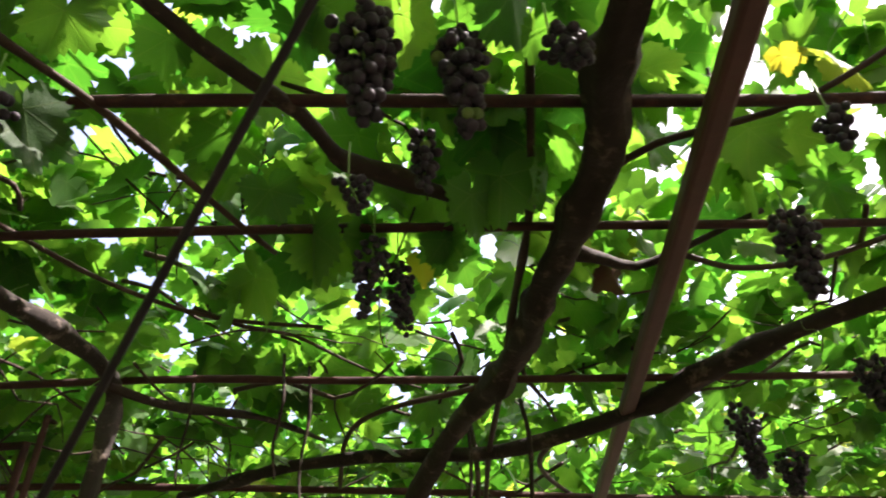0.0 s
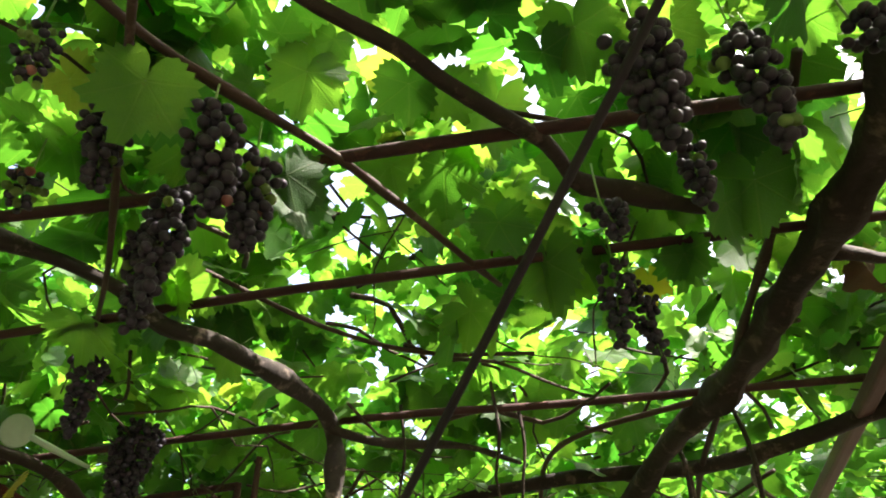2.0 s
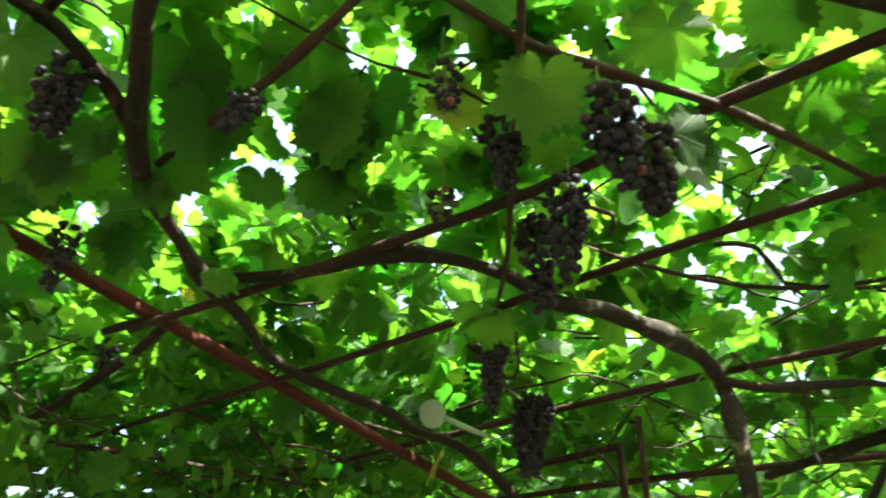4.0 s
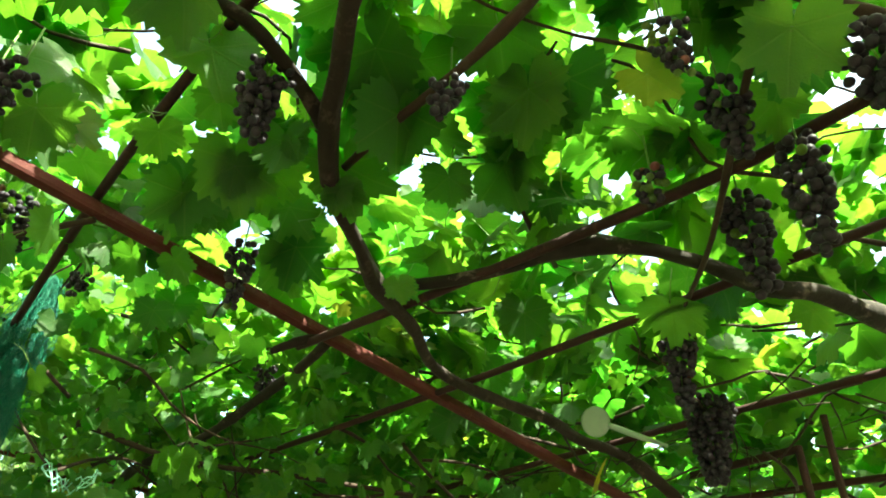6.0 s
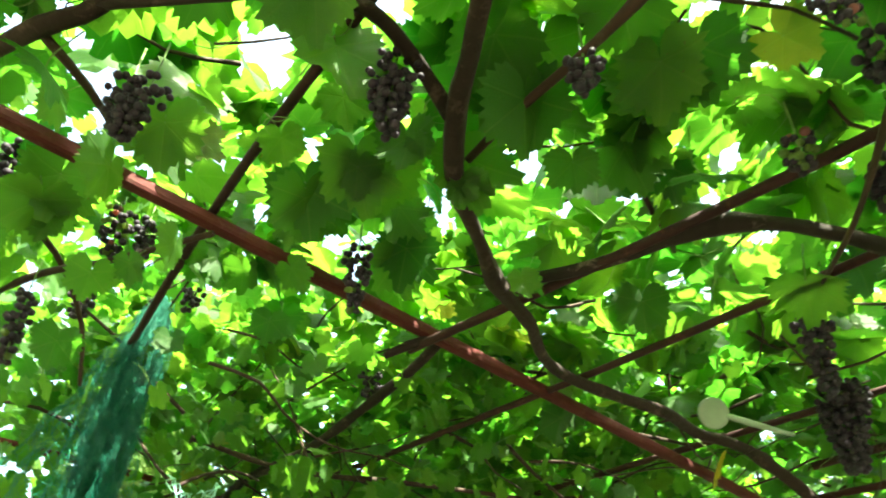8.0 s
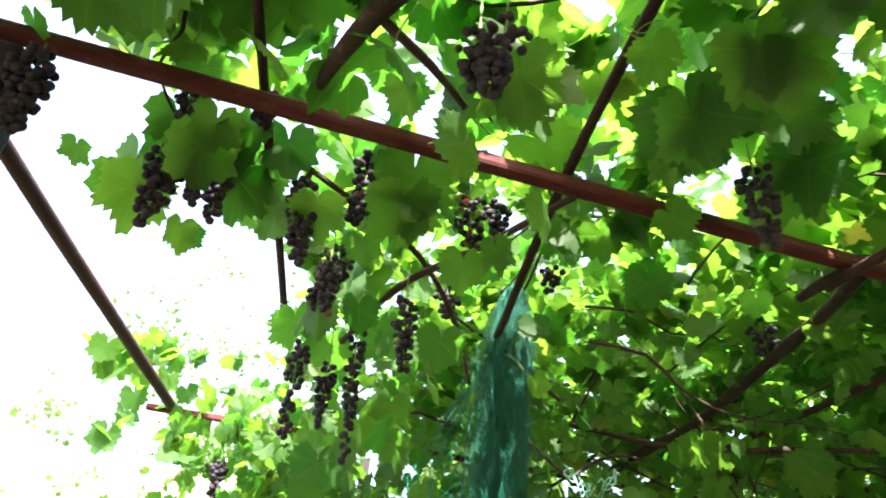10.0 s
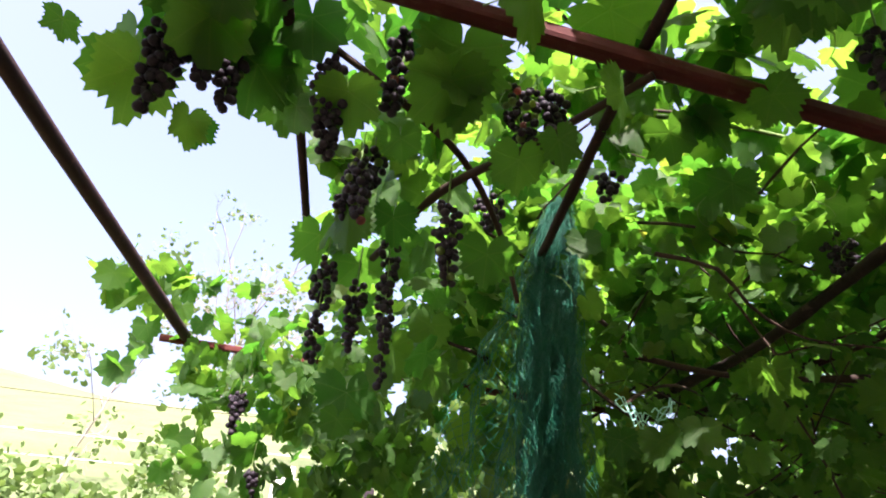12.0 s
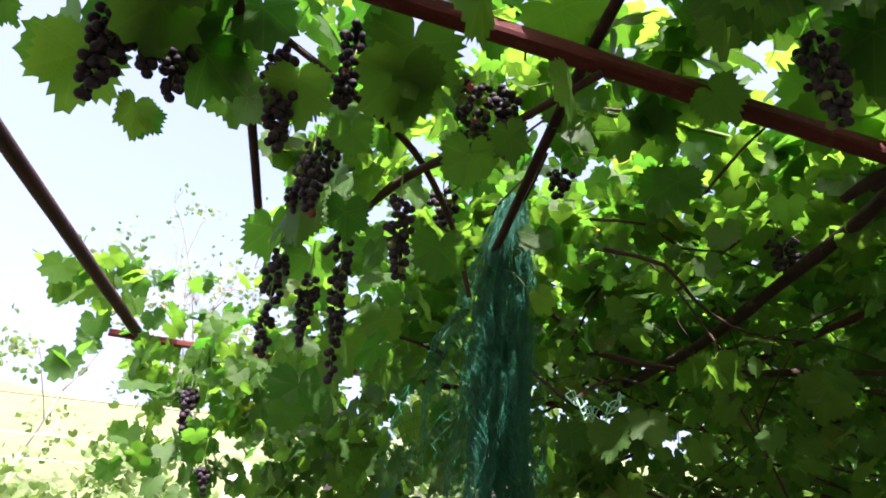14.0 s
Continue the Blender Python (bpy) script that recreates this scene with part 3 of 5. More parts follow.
    parts = [
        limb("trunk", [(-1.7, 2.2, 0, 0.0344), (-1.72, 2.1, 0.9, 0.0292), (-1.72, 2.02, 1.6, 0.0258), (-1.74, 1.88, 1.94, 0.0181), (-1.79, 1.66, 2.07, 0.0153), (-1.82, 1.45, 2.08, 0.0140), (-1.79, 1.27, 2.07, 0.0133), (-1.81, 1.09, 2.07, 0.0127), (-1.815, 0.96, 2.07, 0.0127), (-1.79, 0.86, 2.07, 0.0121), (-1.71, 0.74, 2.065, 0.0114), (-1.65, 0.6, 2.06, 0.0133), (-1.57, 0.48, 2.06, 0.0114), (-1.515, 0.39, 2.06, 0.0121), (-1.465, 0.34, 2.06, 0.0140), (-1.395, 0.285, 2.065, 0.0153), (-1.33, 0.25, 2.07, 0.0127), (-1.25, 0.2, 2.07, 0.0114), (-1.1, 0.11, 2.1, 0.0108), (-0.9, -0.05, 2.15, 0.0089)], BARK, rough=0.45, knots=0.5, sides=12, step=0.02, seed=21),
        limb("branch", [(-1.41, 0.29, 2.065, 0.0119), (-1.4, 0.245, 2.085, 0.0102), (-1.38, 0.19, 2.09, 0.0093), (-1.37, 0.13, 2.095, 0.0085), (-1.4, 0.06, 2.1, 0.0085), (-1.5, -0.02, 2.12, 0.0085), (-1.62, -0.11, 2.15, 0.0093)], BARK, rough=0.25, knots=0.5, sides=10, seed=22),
        limb("cane", [(-1.47, 0.37, 2.08, 0.006), (-1.37, 0.37, 2.1, 0.007), (-1.2, 0.36, 2.1, 0.0065), (-1.0, 0.34, 2.13, 0.006), (-0.85, 0.32, 2.16, 0.005)], CANE, knots=0.5, sides=8, seed=23),
        limb("branch", [(-1.88, -0.225, 2.165, 0.009), (-1.8, -0.2, 2.15, 0.011), (-1.7, -0.16, 2.14, 0.013), (-1.62, -0.11, 2.15, 0.012), (-1.5, -0.09, 2.17, 0.012), (-1.3, -0.12, 2.2, 0.012)], BARK, knots=0.8, rough=0.2, sides=9, seed=24),
        limb("cane", [(-1.71, -0.15, 2.14, 0.006), (-1.76, -0.08, 2.14, 0.0055), (-1.8, -0.02, 2.12, 0.005)], CANE, knots=0.4, sides=7, seed=25),
        limb("branch", [(-1.95, 0.72, 2.12, 0.013), (-2.1, 0.75, 2.11, 0.012), (-2.44, 0.8, 2.1, 0.012), (-2.7, 0.82, 2.09, 0.0125), (-3.15, 0.84, 2.1, 0.014), (-3.3, 0.86, 2.0, 0.015), (-3.4, 0.9, 1.7, 0.014)], BARK, knots=0.3, rough=0.25, sides=10, seed=26),
        limb("cane", [(-1.93, 0.68, 2.1, 0.01), (-1.96, 0.64, 2.08, 0.011), (-1.98, 0.6, 2.05, 0.007)], BARK, sides=8, seed=27),
        limb("cane", [(-2.06, -0.26, 2.19, 0.005), (-2.1, -0.14, 2.15, 0.0055), (-2.2, -0.0, 2.13, 0.006), (-2.3, 0.1, 2.06, 0.005), (-2.32, 0.14, 1.95, 0.004)], CANE, knots=0.4, sides=7, seed=28),
        limb("cane", [(-1.93, 0.19, 2.12, 0.006), (-2.1, 0.08, 2.1, 0.006), (-2.25, -0.02, 2.09, 0.0055), (-2.45, -0.1, 2.05, 0.005)], CANE, knots=0.5, sides=7, seed=29),
        limb("shoot", [(-2.215, 0.25, 2.295, 0.004), (-2.204, 0.335, 2.308, 0.0042), (-2.191, 0.491, 2.316, 0.0042), (-2.172, 0.671, 2.299, 0.0038)], SHOOT, sides=6, seed=30),
        limb("cane", [(-2.7, 0.5, 2.05, 0.007), (-2.6, 0.75, 2.0, 0.007), (-2.5, 1.1, 2.02, 0.007), (-2.4, 1.6, 2.05, 0.006)], CANE, knots=0.4, sides=7, seed=31),
    ]
    under(third, *parts)
    return first, second, third


VINES = build_vines()


# ---- canopy ----
GAPS = ((0.02, 0.669, 0.055), (0.31, 0.649, 0.06), (0.201, 1.093, 0.045), (-0.025, 0.893, 0.035), (0.086, 0.983, 0.03), (-0.377, 2.085, 0.07), (-1.17, 0.15, 0.03), (-1.05, 0.33, 0.03), (-1.18, 0.52, 0.06), (-1.1, 0.62, 0.05),
        (-1.62, 0.12, 0.05), (-1.48, 0.2, 0.03), (-1.66, 0.08, 0.035), (-1.72, -0.05, 0.035), (-1.95, -0.35, 0.045), (-0.753, 0.541, 0.03))


# sheet from the branch towards the camera, kept clear to fit its view
BRANCH_START, BRANCH_WAY, BRANCH_TO_CAMERA = Vector((-1.95, 0.72, 2.11)), Vector((-1.2, 0.12, -0.01)), Vector((0.7, -0.6, -0.4))


OPENINGS = ((-2.25, 0.6, 0.28, 0.25), (-2.45, 0.5, 0.2, 0.15), (-0.649, 2.348, 0.25, 0.35), (-0.477, 0.888, 0.17, 0.5), (-1.12, 2.6, 0.3, 0.35), (0.479, 2.289, 0.3, 0.35), (-0.996, 0.759, 0.12, 0.3), (0.286, 1.374, 0.28, 0.35), (-0.021, 1.333, 0.22, 0.5), (-1.29, 1.01, 0.15, 0.3), (-1.5, 0.8, 0.3, 0.4), (-1.3, 0.5, 0.2, 0.3), (-1.03, 0.78, 0.1, 0.6), (-1.14, 0.86, 0.1, 0.5), (-1.58, 0.45, 0.14, 0.4), (-1.37, 0.77, 0.14, 0.4), (-1.00, 0.88, 0.14, 0.4))
# spots of the limbs that the sun reaches through the leaves
FLECKS = [Vector(p) for p in ((-2.5, 0.25, 2.22), (-2.5, 0.3, 2.22), (-2.49, 0.23, 2.14), (-0.775, 0.69, 2.14), (-1.013, 1.39, 2.065), (-1.033, 1.255, 2.056), (-1.053, 1.154, 2.046), (-1.109, 1.011, 2.037), (-1.001, 1.49, 1.941))]


def hides_branch(x, y, z):
    """Whether a leaf here would hide the long side branch from the camera; such leaves are left out."""
    m = Matrix((BRANCH_WAY, BRANCH_TO_CAMERA, BRANCH_WAY.cross(BRANCH_TO_CAMERA).normalized())).transposed()
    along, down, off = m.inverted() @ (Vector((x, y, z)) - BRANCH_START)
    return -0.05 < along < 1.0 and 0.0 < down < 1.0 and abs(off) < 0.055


def build_canopy():
    rng = np.random.default_rng(5)
    near, rest = [], []
    spread = [[], [], []]
    count = 0
    while count < 36000:
        x, y = rng.uniform(-3.6, 4.6), rng.uniform(-2.4, 6.5)
        # behind the camera the canopy runs on, unseen, to shade what is in view
        edge = -0.22 - 0.3 * (x > -2.1) - 1.9 * (x > -1.93)
        if y < edge and (x < -1.93 or rng.random() > 0.08):
            continue
        if x < -2.6 and y < -0.3:
            continue
        thin = noise.noise((x * 2.3, y * 2.3, 7.7))
        if thin < -0.34 and rng.random() > 0.5:
            continue
        if noise.noise((x * 6.5, y * 6.5, 3.3)) < -0.2 and rng.random() > 0.2:
            continue
        z = 2.18 + 0.38 * rng.random() ** 1.3
        if rng.random() < 0.015:
            z = rng.uniform(2.08, 2.17)
        size = 0.03 + 0.058 * rng.random() ** (0.8 if z < 2.32 else 1.2)
        if x < -2.05:
            size *= 0.7
        if any((x - gx) ** 2 + (y - gy) ** 2 < (gr + 0.035) ** 2 for gx, gy, gr in GAPS):
            continue
        droop = abs(rng.normal(34, 24))
        row = (x, y, z, size, rng.uniform(0, 360), min(droop, 80), rng.normal(0, 20), rng.integers(0, 100))
        count += 1
        close = -2.5 < x < 0.7 and -0.5 < y < 1.5 and z < 2.26
        which = 0 if x > -0.75 else (1 if x > -1.3 else 2)
        if close and len(spread[which]) < 255:
            spread[which].append(row)
        elif -3.0 < x < 1.4 and -0.8 < y < 2.5 and z < 2.43:
            near.append(row)
        else:
            rest.append(row)
    # the hanging curtain on the outer side
    for _ in range(4300):
        x = -3.5 + rng.normal(0, 0.2)
        y = rng.uniform(-0.4, 4.5)
        z = 2.3 - abs(rng.normal(0, 0.6))
        low = 1.88 if y < 0.9 else 1.0
        if z < low - 0.2 * rng.random() ** 2 or (y < -0.08 and z < 1.85):
            continue
        near.append((x, y, z, rng.uniform(0.02, 0.046), rng.uniform(0, 360), rng.uniform(20, 85), rng.normal(0, 25), rng.integers(0, 100)))
    for _ in range(1400):
        x, y = rng.uniform(-3.2, -2.35), rng.uniform(-0.2, 2.2)
        z = rng.uniform(1.55, 2.15)
        if z < 2.15 - 0.55 * min(1.0, (-2.2 - x) / 0.7) or hides_branch(x, y, z) or (y < -0.08 and z < 1.8):
            continue
        near.append((x, y, z, rng.uniform(0.02, 0.048), rng.uniform(0, 360), rng.uniform(20, 85), rng.normal(0, 25), rng.integers(0, 100)))
    for _ in range(3400):
        x, y = rng.uniform(-3.3, -2.1), rng.uniform(0.5, 3.8)
        z = rng.uniform(1.4, 2.17)
        if z < 2.15 - 0.75 * min(1.0, (-1.9 - x) / 0.8) * min(1.0, (y - 0.2) / 0.5) or hides_branch(x, y, z):
            continue
        near.append((x, y, z, rng.uniform(0.02, 0.046), rng.uniform(0, 360), rng.uniform(20, 85), rng.normal(0, 25), rng.integers(0, 100)))
    # extra leaf patches, placed from the camera's view to darken parts that rendered bright
    for cx, cy, sx, sy, number in ((-0.95, 0.2, 0.25, 0.16, 12), (-0.95, 0.27, 0.06, 0.08, 7), (-1.97, -0.43, 0.07, 0.1, 22), (-2.15, 0.8, 0.17, 0.25, 35), (-1.75, -0.4, 0.1, 0.2, 70), (-1.72, 0.25, 0.12, 0.25, 12)):
        for _ in range(number):
            x, y = rng.normal(cx, sx), rng.normal(cy, sy)
            if any((x - gx) ** 2 + (y - gy) ** 2 < (gr + 0.03) ** 2 for gx, gy, gr in GAPS):
                continue
            near.append((x, y, rng.uniform(2.24, 2.5), rng.uniform(0.06, 0.095), rng.uniform(0, 360), abs(rng.normal(30, 22)), rng.normal(0, 20), rng.integers(0, 100)))
    for _ in range(30):
        near.append((rng.normal(-2.42, 0.12), rng.normal(-0.13, 0.07), rng.uniform(2.0, 2.32), rng.uniform(0.05, 0.08), rng.uniform(0, 360), rng.uniform(25, 85), rng.normal(0, 25), rng.integers(0, 100)))
    for _ in range(1100):
        x, y = rng.uniform(-3.45, -2.3), rng.uniform(0.1, 3.2)
        near.append((x, y, rng.uniform(2.2, 2.55), rng.uniform(0.035, 0.06), rng.uniform(0, 360), abs(rng.normal(30, 22)), rng.normal(0, 20), rng.integers(0, 100)))
    for _ in range(26):
        near.append((-3.38 + rng.normal(0, 0.08), rng.uniform(-0.75, -0.3), 2.12 + rng.normal(0, 0.06), rng.uniform(0.045, 0.075), rng.uniform(0, 360), rng.uniform(10, 80), rng.normal(0, 25), rng.integers(0, 100)))

    second = np.random.default_rng(91)
    for cx, cy, s, number in ((-1.63, 2.31, 0.25, 60), (-0.191, 0.882, 0.09, 20), (-1.04, 1.3, 0.17, 25), (-0.97, 0.63, 0.1, 20), (-1.94, 1.76, 0.25, 70), (-1.26, 2.01, 0.2, 25), (-1.44, 0.19, 0.11, 15),
                              (-2.58, 1.68, 0.25, 120), (-2.2, 1.69, 0.2, 100), (-2.33, 1.93, 0.2, 100), (-2.56, 1.03, 0.2, 105), (-2.78, 0.52, 0.15, 25), (-2.19, 0.26, 0.1, 30), (-2.15, 0.75, 0.15, 35), (-2.0, 1.05, 0.15, 100), (0.137, 1.045, 0.08, 26), (-1.39, 2.34, 0.2, 40), (-0.726, 1.286, 0.18, 25), (-0.918, 0.825, 0.12, 16), (-1.05, 0.35, 0.1, 20), (-1.23, 0.34, 0.09, 18), (-1.076, 0.542, 0.09, 16), (0.125, 0.757, 0.12, 34), (-0.022, 0.891, 0.1, 16), (-0.522, 1.414, 0.13, 18), (-1.9, 0.02, 0.07, 10), (-2.35, 0.05, 0.08, 24)):
        for _ in range(number):
            x, y = second.normal(cx, s), second.normal(cy, s)
            if all((x - gx) ** 2 + (y - gy) ** 2 > (gr + 0.03) ** 2 for gx, gy, gr in GAPS):
                near.append((x, y, second.uniform(2.28, 2.55), second.uniform(0.04, 0.075), second.uniform(0, 360), abs(second.normal(30, 22)), second.normal(0, 20), second.integers(0, 100)))

    for cx, cy, s, number in ((-0.94, 0.85, 0.1, 16), (-1.03, 1.54, 0.12, 22), (-0.7, 1.06, 0.1, 18), (-1.48, 2.17, 0.2, 34), (-0.67, 1.5, 0.12, 20), (-1.06, 1.95, 0.2, 30), (-0.4, 0.85, 0.1, 12), (-1.68, 0.76, 0.12, 20), (-1.94, 1.1, 0.12, 12), (-1.11, 1.39, 0.1, 22), (-1.11, 1.18, 0.09, 18), (-1.19, 0.53, 0.08, 16), (-1.04, 1.34, 0.08, 10), (-0.82, 1.08, 0.08, 14), (-0.93, 1.44, 0.09, 16), (-1.29, 1.25, 0.09, 14), (-1.71, 0.05, 0.09, 10), (-1.53, 0.27, 0.08, 8), (-1.71, 0.11, 0.08, 4), (-1.05, 0.28, 0.12, 12), (-0.72, 0.95, 0.08, 10)):
        for _ in range(number):
            near.append((second.normal(cx, s), second.normal(cy, s), second.uniform(2.28, 2.52), second.uniform(0.034, 0.066), second.uniform(0, 360), abs(second.normal(28, 20)), second.normal(0, 20), second.integers(0, 100)))
    # extra cover added to shade the curtain, and small leaves on the outer side
    for _ in range(1300):
        near.append((second.uniform(-3.6, -2.3), second.uniform(1.0, 3.6), second.uniform(2.2, 2.62), second.uniform(0.04, 0.065), second.uniform(0, 360), abs(second.normal(25, 20)), second.normal(0, 20), second.integers(0, 100)))
    for _ in range(3000):
        x, y = second.uniform(-3.65, -2.75), second.uniform(0.3, 4.2)
        z = 2.25 - abs(second.normal(0, 0.55))
        if z < 1.0 or hides_branch(x, y, z) or noise.noise((x * 5, y * 5, z * 5)) < 0.0:
            continue
        near.append((x, y, z, second.uniform(0.016, 0.034), second.uniform(0, 360), second.uniform(20, 85), second.normal(0, 25), second.integers(0, 100)))
    for _ in range(70):
        near.append((second.normal(-2.66, 0.05), second.normal(0.53, 0.06), second.normal(1.78, 0.05), second.uniform(0.03, 0.055), second.uniform(0, 360), second.uniform(30, 85), second.normal(0, 25), second.integers(0, 100)))
    # leaves round the end of the long rod and below it
    for _ in range(46):
        near.append((-3.3 + second.normal(0, 0.07), second.uniform(-0.86, -0.38), 2.29 + second.normal(0, 0.055), second.uniform(0.035, 0.06), second.uniform(0, 360), second.uniform(20, 85), second.normal(0, 25), second.integers(0, 100)))
    for _ in range(300):
        y = second.uniform(-0.52, -0.05)
        z = second.uniform(1.62, 2.14)
        if z > 2.05 - 1.1 * max(0.0, -0.12 - y) and z < 1.75:
            continue
        near.append((-3.3 + second.normal(0, 0.09), y, z, second.uniform(0.028, 0.052), second.uniform(0, 360), second.uniform(30, 88), second.normal(0, 25), second.integers(0, 100)))
    for _ in range(750):
        x, y = second.uniform(-3.45, -2.75), second.uniform(-0.12, 0.55)
        z = second.uniform(1.4, 1.98)
        if z > 1.4 + 0.5 * max(0.0, -3.0 - x) and not (y > 0.45 and z < 1.75):
            near.append((x, y, z, second.uniform(0.025, 0.05), second.uniform(0, 360), second.uniform(25, 85), second.normal(0, 25), second.integers(0, 100)))
    for _ in range(24):
        near.append((second.normal(-2.38, 0.06), second.normal(-0.06, 0.09), second.uniform(1.72, 2.06), second.uniform(0.03, 0.055), second.uniform(0, 360), second.uniform(40, 88), second.normal(0, 25), second.integers(0, 100)))

    for _ in range(14):
        near.append((second.normal(-2.27, 0.08), second.normal(-0.02, 0.07), second.uniform(2.08, 2.36), second.uniform(0.04, 0.07), second.uniform(0, 360), second.uniform(25, 80), second.normal(0, 25), second.integers(0, 100)))
    for _ in range(12):
        near.append((second.normal(-2.05, 0.05), second.normal(-0.4, 0.1), second.uniform(2.12, 2.26), second.uniform(0.05, 0.075), second.uniform(150, 210), second.uniform(20, 70), second.normal(0, 25), second.integers(0, 100)))

    third = np.random.default_rng(17)
    for cx, cy, s, number in ((-1.19, 0.55, 0.07, 16), (-1.1, 0.6, 0.05, 4), (-0.97, 1.02, 0.08, 10), (-1.6, 0.3, 0.07, 8)):
        for _ in range(number):
            near.append((third.normal(cx, s), third.normal(cy, s), third.uniform(2.22, 2.42), third.uniform(0.045, 0.072), third.uniform(0, 360), abs(third.normal(26, 18)), third.normal(0, 20), third.integers(0, 100)))
    for _ in range(420):
        near.append((third.uniform(-3.6, -2.65), third.uniform(0.2, 1.1), third.uniform(2.2, 2.6), third.uniform(0.04, 0.065), third.uniform(0, 360), abs(third.normal(25, 20)), third.normal(0, 20), third.integers(0, 100)))
    for _ in range(600):
        x, y, z = third.uniform(-3.4, -2.6), third.uniform(0.35, 2.4), third.uniform(1.45, 2.15)
        if z > 1.5 + 0.5 * max(0.0, x + 3.2) and not hides_branch(x, y, z):
            near.append((x, y, z, third.uniform(0.022, 0.045), third.uniform(0, 360), third.uniform(25, 85), third.normal(0, 25), third.integers(0, 100)))

    # the ragged outer edge of the curtain, longer towards the middle
    fourth = np.random.default_rng(23)
    for _ in range(520):
        x, y, z = fourth.uniform(-3.35, -2.95), fourth.uniform(-0.5, 0.1), fourth.uniform(1.64, 2.1)
        if y > -0.49 + 0.79 * (2.08 - z) + fourth.normal(0, 0.02):
            near.append((x, y, z, fourth.uniform(0.022, 0.044), fourth.uniform(0, 360), fourth.uniform(25, 88), fourth.normal(0, 25), fourth.integers(0, 100)))

    def thinned(rows):
        kept = []
        for row in rows:
            x, y, z = row[:3]
            if x < -2.2 and z < 2.2 and noise.noise((x * 2.5, y * 9, z * 9)) < -0.1:
                continue
            if (x < -2.9 and z < 1.75 and -0.27 < y < -0.12) or (x < -2.7 and z < 1.78 and 0.3 < y < 0.6):
                continue
            if -2.62 < x < -2.0 and -0.3 < y < 0.03 and z < 2.12 and second.random() < 0.7:
                continue
            share = max([drop for cx, cy, s, drop in OPENINGS if (x - cx) ** 2 + (y - cy) ** 2 < s * s], default=0.0)
            if z > 2.25 and second.random() < share:
                continue
            across = [(Vector((x, y, z)) - p).cross(sun_dir).length for p in FLECKS]
            if z < 2.16 or min(across) > 0.03 + row[3] * 0.85:
                kept.append(row)
        return kept

    near, spread = thinned(near), [thinned(rows) for rows in spread]

    def hero(*row):
        spread[0 if row[0] > -0.75 else (1 if row[0] > -1.3 else 2)].append(row)

    hero(-0.215, 0.551, 2.056, 0.067, 80, 18, 50, 1)
    hero(-0.805, 0.672, 2.017, 0.069, 82, 52, 45, 8)
    hero(-0.249, 0.879, 2.037, 0.071, 96, 55, 32, 2)
    hero(-0.499, 0.985, 2.056, 0.087, 84, 65, -52, 1)
    hero(-0.287, 1.013, 2.056, 0.056, 67, 51, 24, 4)
    hero(0.164, 0.803, 2.084, 0.079, 100, 53, -11, 4)
    hero(0.244, 0.83, 2.103, 0.058, 62, 59, -16, 3)
    hero(-0.648, 0.658, 2.132, 0.055, 102, 43, -19, 9)
    hero(-0.602, 0.676, 2.132, 0.052, 66, 41, 35, 2)
    hero(-0.477, 0.631, 2.113, 0.056, 76, 30, -20, 1)
    hero(-0.342, 0.611, 2.103, 0.062, 78, 41, -11, 7)
    hero(-0.565, 0.927, 2.103, 0.062, 57, 58, 44, 5)
    hero(-0.705, 0.795, 2.132, 0.055, 90, 37, 20, 9)
    hero(-0.423, 1.009, 2.065, 0.080, 79, 48, 71, 2)
    hero(-0.808, 0.689, 2.017, 0.069, 92, 62, 55, 7)
    hero(-0.905, 0.512, 2.027, 0.072, 137, 48, -15, 2)
    hero(-0.483, 1.009, 2.065, 0.087, 108, 69, -14, 8)
    hero(-0.283, 1.021, 2.065, 0.062, 97, 58, -43, 5)
    hero(-0.438, 0.603, 2.113, 0.067, 83, 38, -19, 8)
    hero(-0.174, 0.637, 2.103, 0.042, 97, 43, -4, 7)
    hero(-0.202, 0.871, 2.065, 0.080, 99, 61, -26, 1)
    hero(-0.921, 0.395, 2.130, 0.090, 142, 43, -8, 6)
    hero(-1.485, 0.379, 2.100, 0.092, 92, 69, 58, 3)
    hero(-0.982, 0.220, 2.170, 0.067, 133, 33, 59, 5)
    hero(-0.774, 0.626, 2.150, 0.067, 127, 62, -16, 8)
    hero(-1.443, 0.132, 2.100, 0.088, 80, 67, 89, 9)
    hero(-1.575, 0.254, 2.080, 0.078, 132, 46, 31, 5)
    hero(-1.676, 0.230, 2.080, 0.087, 119, 62, 26, 3)
    hero(-1.210, 0.468, 2.130, 0.085, 131, 54, -33, 4)
    hero(-1.351, 0.364, 2.100, 0.078, 138, 50, 36, 1)
    hero(-1.387, 0.499, 2.100, 0.050, 125, 21, -8, 9)
    hero(-1.481, 0.381, 2.050, 0.041, 115, 24, 17, 7)
    hero(-1.565, 0.571, 2.020, 0.036, 95, 69, 54, 2)
    hero(-1.809, 0.496, 2.150, 0.092, 124, 43, 51, 6)
    hero(-1.577, 0.920, 2.130, 0.066, 134, 71, -0, 0)
    hero(-1.716, 0.020, 2.100, 0.075, 135, 39, 56, 5)
    hero(-1.177, 0.517, 2.170, 0.082, 122, 61, -1, 9)
    hero(-1.497, 0.179, 2.090, 0.045, 133, 30, 15, 4)
    hero(-0.922, 0.602, 2.100, 0.078, 147, 39, -38, 6)
    hero(-1.356, 0.704, 2.200, 0.061, 121, 39, 18, 5)
    hero(-1.135, 0.740, 2.200, 0.057, 103, 47, 7, 3)
    hero(-1.791, -0.105, 2.120, 0.043, 144, 37, -28, 9)
